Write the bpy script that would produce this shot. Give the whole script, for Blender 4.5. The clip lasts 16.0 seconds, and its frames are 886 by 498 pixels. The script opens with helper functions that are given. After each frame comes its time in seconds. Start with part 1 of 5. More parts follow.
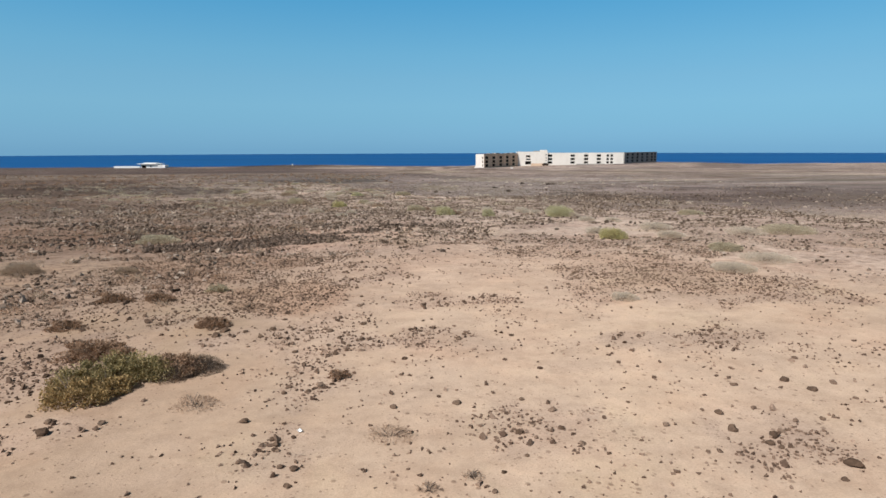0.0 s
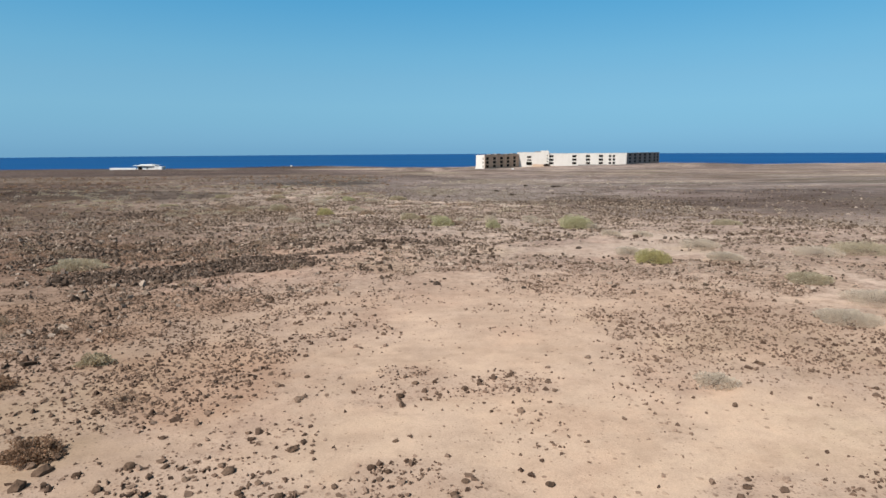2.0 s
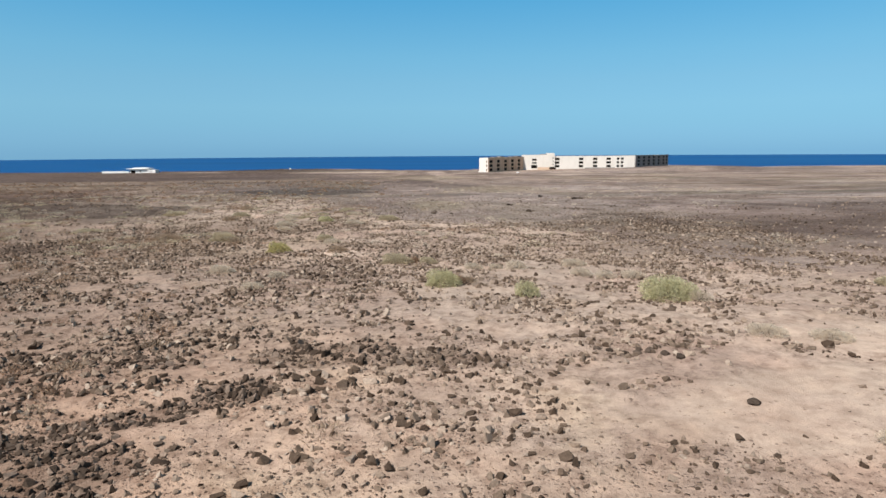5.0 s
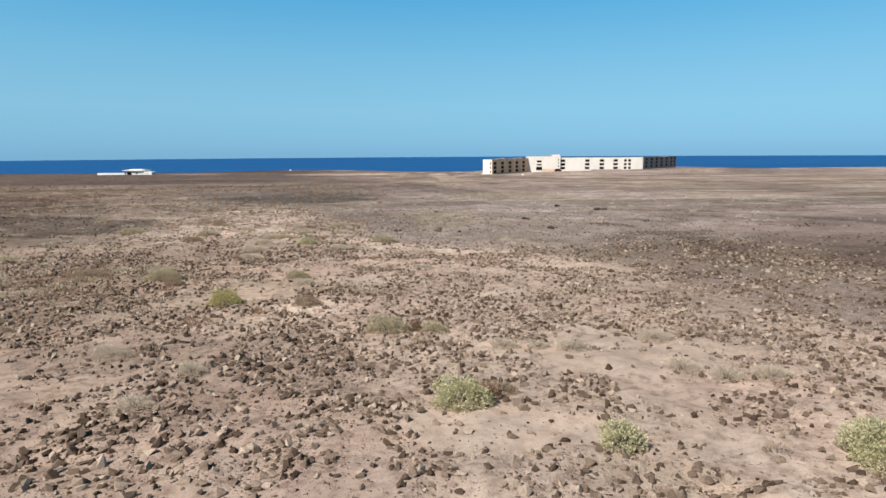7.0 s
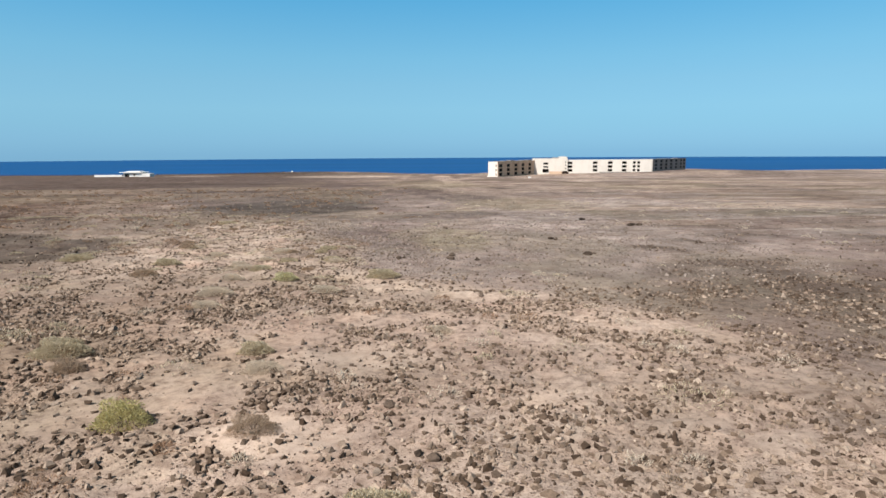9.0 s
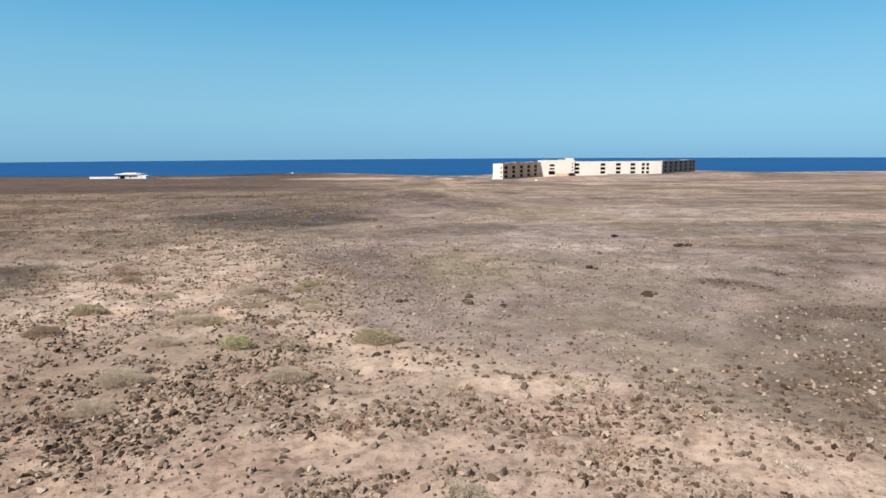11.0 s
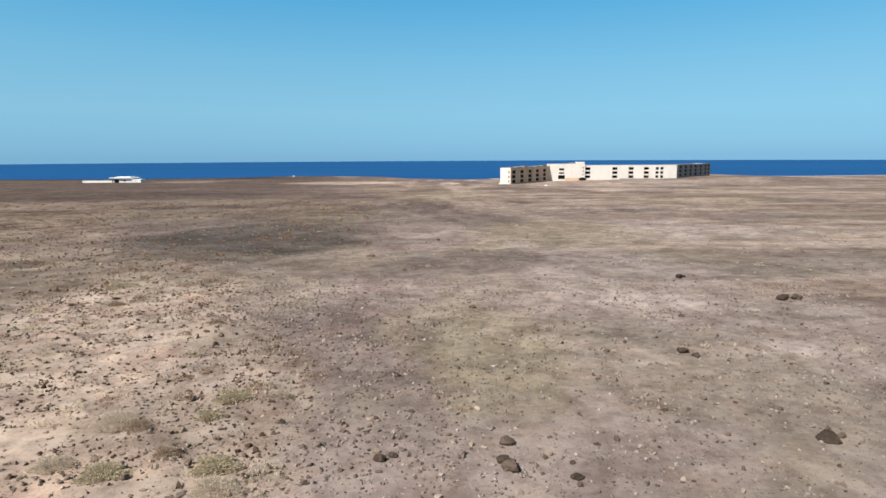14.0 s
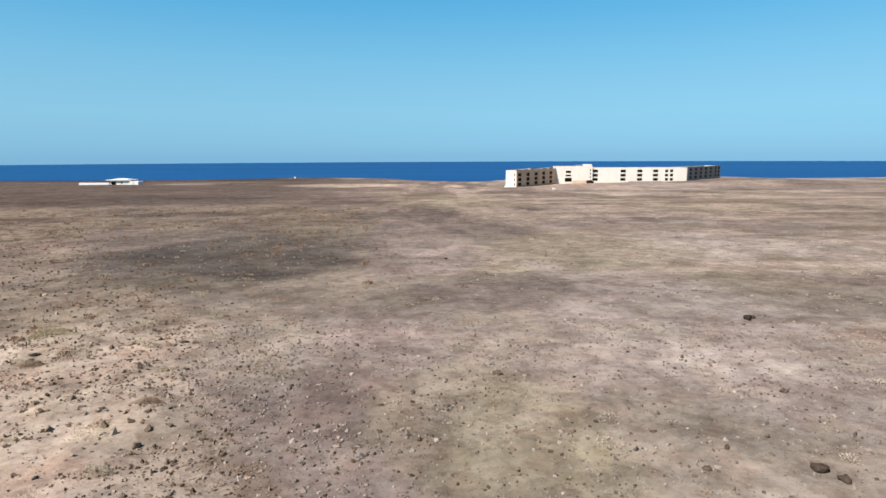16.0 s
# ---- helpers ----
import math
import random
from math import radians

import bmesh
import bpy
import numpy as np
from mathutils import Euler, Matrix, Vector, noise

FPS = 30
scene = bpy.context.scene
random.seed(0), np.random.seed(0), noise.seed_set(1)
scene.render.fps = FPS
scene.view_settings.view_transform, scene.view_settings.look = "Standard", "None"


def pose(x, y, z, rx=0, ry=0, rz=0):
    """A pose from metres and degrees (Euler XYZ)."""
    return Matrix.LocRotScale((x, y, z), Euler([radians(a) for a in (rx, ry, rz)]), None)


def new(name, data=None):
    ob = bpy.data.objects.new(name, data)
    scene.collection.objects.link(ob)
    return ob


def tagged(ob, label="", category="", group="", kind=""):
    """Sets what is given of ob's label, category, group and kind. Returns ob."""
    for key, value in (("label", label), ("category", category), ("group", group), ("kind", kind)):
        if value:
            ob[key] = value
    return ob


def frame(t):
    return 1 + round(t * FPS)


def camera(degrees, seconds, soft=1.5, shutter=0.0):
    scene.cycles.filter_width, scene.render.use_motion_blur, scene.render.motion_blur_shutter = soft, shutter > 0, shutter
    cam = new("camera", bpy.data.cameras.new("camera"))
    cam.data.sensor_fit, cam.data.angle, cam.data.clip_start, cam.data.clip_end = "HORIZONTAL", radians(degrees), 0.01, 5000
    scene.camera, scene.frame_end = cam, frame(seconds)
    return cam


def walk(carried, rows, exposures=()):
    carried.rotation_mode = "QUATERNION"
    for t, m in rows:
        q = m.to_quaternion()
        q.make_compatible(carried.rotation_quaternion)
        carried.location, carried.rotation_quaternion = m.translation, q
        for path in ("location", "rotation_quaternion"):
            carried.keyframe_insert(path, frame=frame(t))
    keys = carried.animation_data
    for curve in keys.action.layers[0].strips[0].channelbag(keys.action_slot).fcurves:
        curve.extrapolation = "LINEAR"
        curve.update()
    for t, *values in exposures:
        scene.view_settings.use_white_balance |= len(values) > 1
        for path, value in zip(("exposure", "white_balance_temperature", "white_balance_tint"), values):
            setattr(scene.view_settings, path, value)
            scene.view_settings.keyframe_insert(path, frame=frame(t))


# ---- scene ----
cam = camera(74.0, 16.0, soft=1.55)
PATH = [
    (0.0, pose(0.003, 0.001, 7.028, 80.316, 0.204, -2.861)),
    (0.5, pose(0.103, 1.035, 7.031, 80.336, 0.237, -2.862)),
    (1.0, pose(0.227, 2.537, 7.010, 80.350, 0.269, -2.861)),
    (1.5, pose(0.374, 4.407, 7.009, 80.366, 0.299, -2.855)),
    (2.0, pose(0.558, 6.570, 7.021, 80.391, 0.326, -2.846)),
    (2.5, pose(0.731, 8.962, 7.015, 80.421, 0.348, -2.823)),
    (3.0, pose(0.931, 11.607, 7.080, 80.462, 0.366, -2.794)),
    (3.5, pose(1.070, 14.258, 7.187, 80.502, 0.379, -2.765)),
    (4.0, pose(1.195, 17.050, 7.297, 80.529, 0.387, -2.734)),
    (4.2, pose(1.233, 18.170, 7.346, 80.539, 0.389, -2.718)),
    (6.3, pose(1.590, 30.399, 7.891, 80.611, 0.373, -2.539)),
    (6.5, pose(1.561, 31.460, 7.936, 80.619, 0.371, -2.518)),
    (7.0, pose(1.491, 34.273, 8.086, 80.641, 0.365, -2.463)),
    (7.5, pose(1.387, 36.918, 8.245, 80.662, 0.359, -2.401)),
    (8.0, pose(1.275, 39.543, 8.412, 80.683, 0.353, -2.330)),
    (8.5, pose(1.171, 41.920, 8.566, 80.698, 0.347, -2.262)),
    (9.0, pose(1.077, 45.475, 8.792, 80.722, 0.343, -2.194)),
    (9.2, pose(1.047, 46.846, 8.872, 80.730, 0.341, -2.169)),
    (11.3, pose(0.752, 59.387, 9.427, 80.809, 0.331, -1.958)),
    (11.5, pose(0.769, 60.613, 9.490, 80.822, 0.330, -1.934)),
    (12.0, pose(0.826, 63.634, 9.651, 80.856, 0.327, -1.868)),
    (12.5, pose(0.857, 66.628, 9.813, 80.889, 0.324, -1.804)),
    (13.0, pose(0.856, 69.608, 9.967, 80.927, 0.319, -1.733)),
    (13.5, pose(0.887, 72.217, 10.133, 80.957, 0.313, -1.662)),
    (14.0, pose(0.890, 74.872, 10.325, 80.983, 0.305, -1.592)),
    (14.5, pose(0.824, 77.487, 10.534, 81.010, 0.297, -1.524)),
    (15.0, pose(0.775, 79.988, 10.708, 81.033, 0.288, -1.458)),
    (15.5, pose(0.663, 82.834, 10.925, 81.052, 0.277, -1.398)),
    (16.0, pose(0.495, 85.102, 11.112, 81.057, 0.266, -1.340)),
]
walk(cam, PATH, exposures=[(0.0, 0.38, 6280, 10), (3.5, 0.48, 6350, 10), (7.5, 0.64, 6480, 10), (11.3, 0.66, 6640, 12), (12.5, 0.63, 6520, 10), (13.5, 0.63, 6500, 10), (16.0, 0.72, 6500, 10)])

# ---- world and sun ----
SUN_FROM = Vector((-0.73, -0.68, 0.0)).normalized()   # the sun stands behind the camera, to its left
SUN_HIGH = radians(47)

world = bpy.data.worlds.new("sky")
scene.world = world
world.use_nodes = True
wn, wl = world.node_tree.nodes, world.node_tree.links
sky = wn.new("ShaderNodeTexSky")
sky.sky_type = "NISHITA"
sky.sun_disc = False
sky.sun_elevation = SUN_HIGH
sky.sun_rotation = math.atan2(SUN_FROM.x, SUN_FROM.y)
sky.altitude = 0
sky.air_density, sky.dust_density, sky.ozone_density = 1.0, 0.3, 3.0
# the clear maritime sky: pale above the sea haze; dimmed and less blue overhead, out of view, to weaken the fill light
way = wn.new("ShaderNodeTexCoord")
split = wn.new("ShaderNodeSeparateXYZ")
wl.new(way.outputs["Generated"], split.inputs[0])


def sky_ramp(stops):
    r = wn.new("ShaderNodeValToRGB")
    while len(r.color_ramp.elements) < len(stops):
        r.color_ramp.elements.new(0.5)
    for e, (spot, tone) in zip(r.color_ramp.elements, stops):
        e.position, e.color = spot, (*tone, 1)
    wl.new(split.outputs[2], r.inputs[0])
    return r.outputs[0]


tint = wn.new("ShaderNodeMix")
tint.data_type, tint.blend_type = "RGBA", "MULTIPLY"
tint.inputs[0].default_value = 1.0
wl.new(sky.outputs[0], tint.inputs[6])
wl.new(sky_ramp(((0.0, (0.24, 0.50, 0.92)), (0.045, (0.30, 0.56, 0.80)), (0.11, (0.40, 0.64, 0.76)), (0.24, (0.30, 0.78, 0.86)), (0.5, (0.42, 0.37, 0.28)), (1.0, (0.47, 0.33, 0.215)))), tint.inputs[7])
wl.new(tint.outputs[2], wn["Background"].inputs[0])
wn["Background"].inputs[1].default_value = 0.10
plain = wn.new("ShaderNodeBackground")
plain.inputs[1].default_value = 0.65
wl.new(sky_ramp(((0.0, (0.215, 0.475, 0.71)), (0.025, (0.235, 0.50, 0.73)), (0.07, (0.262, 0.555, 0.745)), (0.15, (0.21, 0.53, 0.75)), (0.235, (0.115, 0.43, 0.73)),
                 (0.45, (0.065, 0.105, 0.16)), (1.0, (0.045, 0.062, 0.09)))), plain.inputs[0])
both = wn.new("ShaderNodeMixShader")
both.inputs[0].default_value = 0.65
wl.new(wn["Background"].outputs[0], both.inputs[1])
wl.new(plain.outputs[0], both.inputs[2])
wl.new(both.outputs[0], wn["World Output"].inputs[0])

sun = new("sun", bpy.data.lights.new("sun", "SUN"))
sun.data.energy, sun.data.angle, sun.data.color = 4.42, radians(0.5), (1.0, 0.935, 0.865)
toward = Vector((SUN_FROM.x * math.cos(SUN_HIGH), SUN_FROM.y * math.cos(SUN_HIGH), math.sin(SUN_HIGH)))
sun.matrix_world = Matrix.Translation((-200, -100, 200)) @ toward.to_track_quat("Z", "Y").to_matrix().to_4x4()

# ---- numbers: smooth noise on arrays, and the lie of the land ----
rng = np.random.default_rng(7)


def hash2(ix, iy, seed):
    h = (ix.astype(np.int64) * 374761393 + iy.astype(np.int64) * 668265263 + seed * 974711) & 0xFFFFFFFF
    h = ((h ^ (h >> 13)) * 1274126177) & 0xFFFFFFFF
    return ((h ^ (h >> 16)) & 0xFFFF) / 65535.0


def value_noise(x, y, seed=0):
    ix, iy = np.floor(x), np.floor(y)
    fx, fy = x - ix, y - iy
    fx, fy = fx * fx * (3 - 2 * fx), fy * fy * (3 - 2 * fy)
    a, b = hash2(ix, iy, seed), hash2(ix + 1, iy, seed)
    c, d = hash2(ix, iy + 1, seed), hash2(ix + 1, iy + 1, seed)
    return (a + (b - a) * fx) * (1 - fy) + (c + (d - c) * fx) * fy


def fbm(x, y, size, seed=0, octaves=4):
    """Noise of 0 to 1 with patches of about that size in metres."""
    total, weight, gain = 0.0, 0.0, 1.0
    for k in range(octaves):
        s = 2.03 ** k / size
        total = total + gain * value_noise(x * s + 17.3 * k, y * s - 9.1 * k, seed + k)
        weight += gain
        gain *= 0.55
    return total / weight


def smooth(a, b, v):
    """0 before a, 1 past b, whichever way they lie."""
    t = np.clip((v - a) / (b - a), 0, 1)
    return t * t * (3 - 2 * t)


PROFILE_Y = (-400, -60, 13.4, 26.8, 41.2, 56.5, 87, 112.7, 153, 253, 430, 515, 600, 850, 1200)
PROFILE_Z = (5.0, 2.75, 2.5, 2.37, 1.93, 1.12, 0.3, 0, -1.3, -3.4, -7.25, -8.8, -10.2, -17.5, -24.0)
SEA = -25.0


def coast(x):
    """How far ahead the shore lies."""
    return 870 - 250 * smooth(-80, 260, x) - 215 * np.exp(-((x - 25) / 62) ** 2) + 40 * (fbm(x, x * 0, 160, 41) - 0.5)


def lie(x, y):
    """The smooth height of the land."""
    z = np.interp(y, PROFILE_Y, PROFILE_Z)
    z = z + 3.2 * np.clip((x - 40) / 160, 0, 1) * (1 - 0.75 * smooth(215, 330, x)) * smooth(380, 470, y)
    z = z + 2.2 * np.exp(-((x + 150) / 110) ** 2 - ((y - 820) / 70) ** 2)
    return z - 32 * smooth(0, 70, y - coast(x))


# the grey gravel plain begins along this line
GREY_Y = (41.2, 52, 56.7, 73.3, 79.4, 84.5, 89.5, 97.5, 103.6, 112.6, 127.6, 153.6, 202.5, 262.5)
GREY_X = (31, 23.1, 18.9, 13.6, 7.5, 1.0, -3.6, -4.6, -5.4, -10.9, -15.9, -37.9, -68.8, -93.8)


def relief(x, y):
    """Hummocks and hollows on top of it; smoother where the sand has drifted."""
    lumpy = smooth(22, 40, y) * (1 - 0.75 * smooth(-1.8, 1.8, x - np.interp(y, GREY_Y, GREY_X)) * smooth(38, 55, y))
    near = 1 - smooth(150, 400, np.hypot(x, y - 40))
    rise = 0.30 * (fbm(x, y, 14, 3) - 0.5) + 0.10 * (fbm(x, y, 2.6, 5) - 0.5) + (0.05 + 0.22 * lumpy) * (fbm(x, y, 1.0, 8, 2) - 0.5)
    mounds = smooth(3, -4, x - np.interp(y, GREY_Y, GREY_X)) * smooth(60, 84, y) * (1 - smooth(190, 240, y))
    rise = rise + 0.62 * mounds * (np.clip(fbm(x, y, 1.9, 9, 2), 0.42, 1) - 0.5)
    return rise * (0.15 + 0.85 * near) + (1 - near) * 1.2 * (fbm(x, y, 60, 11) - 0.5)


def height(x, y):
    x, y = np.asarray(x, float), np.asarray(y, float)
    return lie(x, y) + relief(x, y)


def blob(x, y, cx, cy, rx, ry, turn=0.0, wobble=0.5, seed=21):
    """1 inside an ellipse with an uneven rim, 0 outside."""
    c, s = math.cos(radians(turn)), math.sin(radians(turn))
    u, v = ((x - cx) * c + (y - cy) * s) / rx, (-(x - cx) * s + (y - cy) * c) / ry
    r = np.sqrt(u * u + v * v) + wobble * 2 * (fbm(x, y, 0.5 * (rx + ry) * 0.7, seed) - 0.5)
    return 1 - smooth(0.78, 1.06, r)


def zones(x, y):
    """Of each place: how sandy, how grey, how dark it is with lava gravel, and how stony."""
    wob = 5.0 * (fbm(x, y, 9, 31) - 0.5) + 1.5 * (fbm(x, y, 2.0, 33) - 0.5)
    grey = smooth(-1.8, 1.8, x - np.interp(y, GREY_Y, GREY_X) + wob) * smooth(38, 55, y)
    sand = (1 - smooth(23, 33, y + wob * 0.9 + 0.05 * (x - 3.5) ** 2)) * smooth(-13.5, -8.0, x + 0.25 * (14 - y) + 0.6 * wob)
    light = np.zeros_like(x)
    for k, (cx, cy, rx, ry) in enumerate(((10.9, 34, 4.6, 2.7), (3.5, 47.3, 2.7, 1.6), (9.2, 53.4, 4.5, 2.2), (-3.1, 60.9, 2.2, 1.6),
                                          (-1.1, 67.6, 3, 2), (-9.3, 19.2, 3.1, 1.2), (-6.2, 13.5, 2.6, 0.9), (15.5, 39.2, 4.1, 2.1))):
        light = np.maximum(light, blob(x, y, cx, cy, rx, ry, 0, 0.5, 50 + k))
    dark = 1.0 * blob(x, y, -8.2, 31.0, 6.0, 2.2, 24, 0.5, 61)
    dark = np.maximum(dark, 0.9 * blob(x, y, -6.6, 30.6, 3.6, 1.3, 30, 0.6, 156))
    dark = np.maximum(dark, 0.5 * blob(x, y, -3.6, 55.4, 2.6, 1.7, 0, 0.7, 157))
    dark = np.maximum(dark, 0.45 * blob(x, y, -7.5, 54.5, 4.5, 2.5, 0, 0.8, 158))
    dark = np.maximum(dark, 0.85 * blob(x, y, -4.2, 34.9, 3.6, 0.8, 32, 0.6, 151))
    dark = np.maximum(dark, 0.4 * blob(x, y, -8.0, 38.6, 4.6, 1.0, -3, 0.7, 152))
    dark = np.maximum(dark, 0.7 * blob(x, y, -0.8, 38.4, 4.2, 0.9, -3, 0.7, 153))
    dark = np.maximum(dark, 0.4 * blob(x, y, 23, 74, 9, 9, 0, 0.7, 155))
    dark = np.maximum(dark, 0.25 * blob(x, y, -5, 42.5, 7, 4.2, 0, 0.8, 159))
    dark = np.maximum(dark, 0.25 * blob(x, y, -12, 34, 6, 4, 0, 0.8, 154))
    dark = np.maximum(dark, 0.5 * blob(x, y, -3.6, 51.5, 4.2, 3.0, 0, 0.8, 62))
    dark = np.maximum(dark, 0.5 * blob(x, y, -25, 160, 20, 26, -10, 0.7, 63))
    dark = np.maximum(dark, 0.85 * blob(x, y, 46, 88, 29, 19, 0, 0.8, 64) * (0.4 + 0.6 * smooth(0.38, 0.58, fbm(x, y, 6, 175))))
    dark = np.maximum(dark, 0.8 * blob(x, y, -41, 65.5, 17, 5, 0, 0.5, 65))
    dark = np.maximum(dark, 0.75 * blob(x, y, -54, 100, 23, 12, 0, 0.6, 68))
    dark = np.maximum(dark, 0.5 * blob(x, y, -18.6, 35.1, 8, 5, 0, 0.7, 66))
    dark = np.maximum(dark, 0.3 * blob(x, y, 9.3, 21.2, 3.5, 2.0, 0, 0.8, 67))
    clump = smooth(0.45, 0.56, fbm(x, y, 2.0, 71)) * 0.85 + smooth(0.42, 0.62, fbm(x, y, 6, 73)) * 0.4
    stony = clump * (1 - 0.8 * sand) * (1 - 0.75 * light) * (1 + 0.7 * smooth(46, 54, y) * smooth(88, 76, y)) * (1 - 0.5 * grey * smooth(72, 86, y)) + 0.85 * dark
    fine = smooth(0.4, 0.6, fbm(x, y, 0.8, 75))
    for k, (cx, cy, rx, ry) in enumerate(((-4.1, 17.6, 3.7, 3.1), (-3.3, 13.7, 2.5, 1.2), (-2.1, 11.4, 0.8, 1.3), (-2.1, 8.2, 0.6, 1), (-6, 9.1, 1.1, 0.6), (2.3, 9.1, 1.4, 1),
                                          (5.6, 8.7, 1.1, 1.2), (6.2, 13.2, 2.9, 0.8), (9.6, 18.2, 4.4, 2.7), (0.6, 13.9, 1.4, 0.8), (9.2, 25.6, 4.2, 3.4), (13, 29.4, 3.2, 2.0), (4.4, 31.6, 4.6, 1.5), (-9.1, 11.4, 1.7, 2.3), (-8.2, 11.8, 1.4, 2.4), (-8.6, 13.6, 2.2, 1.0), (-6.5, 9.3, 1.6, 0.5), (-5.6, 16.6, 2.2, 0.9), (-9, 20, 4.5, 5), (-5.2, 21.4, 2.6, 2.6), (-7, 24.4, 3, 2), (7.4, 20.8, 2.4, 2.6), (9.8, 22.6, 2.8, 2.2), (6.2, 18.6, 1.6, 1.6), (-7.5, 15.8, 3.2, 1.4), (-1.7, 21.7, 1.9, 1.2),
                                          (0.8, 17.6, 2.1, 0.9), (-4.6, 22.2, 4.1, 3.3), (-4.2, 25.2, 2.6, 2.0), (-3.1, 53.8, 3.2, 3.2), (-8.3, 46.2, 5.1, 4.1), (6.7, 38.2, 3.6, 1.5))):
        stony = np.maximum(stony, (0.45 + 0.55 * fine) * blob(x, y, cx, cy, rx, ry, 0, 0.6, 110 + k))
    return sand, grey, dark, light, np.clip(stony, 0, 1.4)


def rubble_beds(x, y):
    """Beds of small reddish rubble with clear edges on the near sand."""
    bed = blob(x, y, -4.0, 18.6, 2.1, 2.5, 0, 0.35, 241)
    bed = np.maximum(bed, 0.9 * blob(x, y, -8.2, 24.0, 4.2, 2.2, 12, 0.5, 243))
    bed = np.maximum(bed, 0.8 * blob(x, y, -7.8, 21.4, 1.9, 1.2, 0, 0.5, 245))
    return np.maximum(bed, 0.35 * blob(x, y, 9.2, 21.5, 3.6, 4.2, 25, 0.5, 247))


# ---- materials ----
def material(name):
    m = bpy.data.materials.new(name)
    m.use_nodes = True
    nt = m.node_tree
    return m, nt.nodes, nt.links, nt.nodes["Principled BSDF"]


def ramp(nodes, links, source, stops):
    r = nodes.new("ShaderNodeValToRGB")
    while len(r.color_ramp.elements) < len(stops):
        r.color_ramp.elements.new(0.5)
    for e, (p, c) in zip(r.color_ramp.elements, stops):
        e.position, e.color = p, (*c, 1)
    links.new(source, r.inputs[0])
    return r.outputs[0]


def mix(nodes, links, how, amount, a, b):
    n = nodes.new("ShaderNodeMix")
    n.data_type, n.blend_type = "RGBA", how
    for slot, v in ((0, amount), (6, a), (7, b)):
        if isinstance(v, bpy.types.NodeSocket):
            links.new(v, n.inputs[slot])
        else:
            n.inputs[slot].default_value = v if slot == 0 else (*v, 1)
    return n.outputs[2]


def noise_node(nodes, links, place, scale, detail=4, rough=0.6, stretch=None):
    n = nodes.new("ShaderNodeTexNoise")
    n.inputs["Scale"].default_value, n.inputs["Detail"].default_value, n.inputs["Roughness"].default_value = scale, detail, rough
    if stretch:
        mp = nodes.new("ShaderNodeMapping")
        mp.inputs["Scale"].default_value = stretch
        links.new(place, mp.inputs[0])
        place = mp.outputs[0]
    links.new(place, n.inputs["Vector"])
    return n.outputs["Fac"]


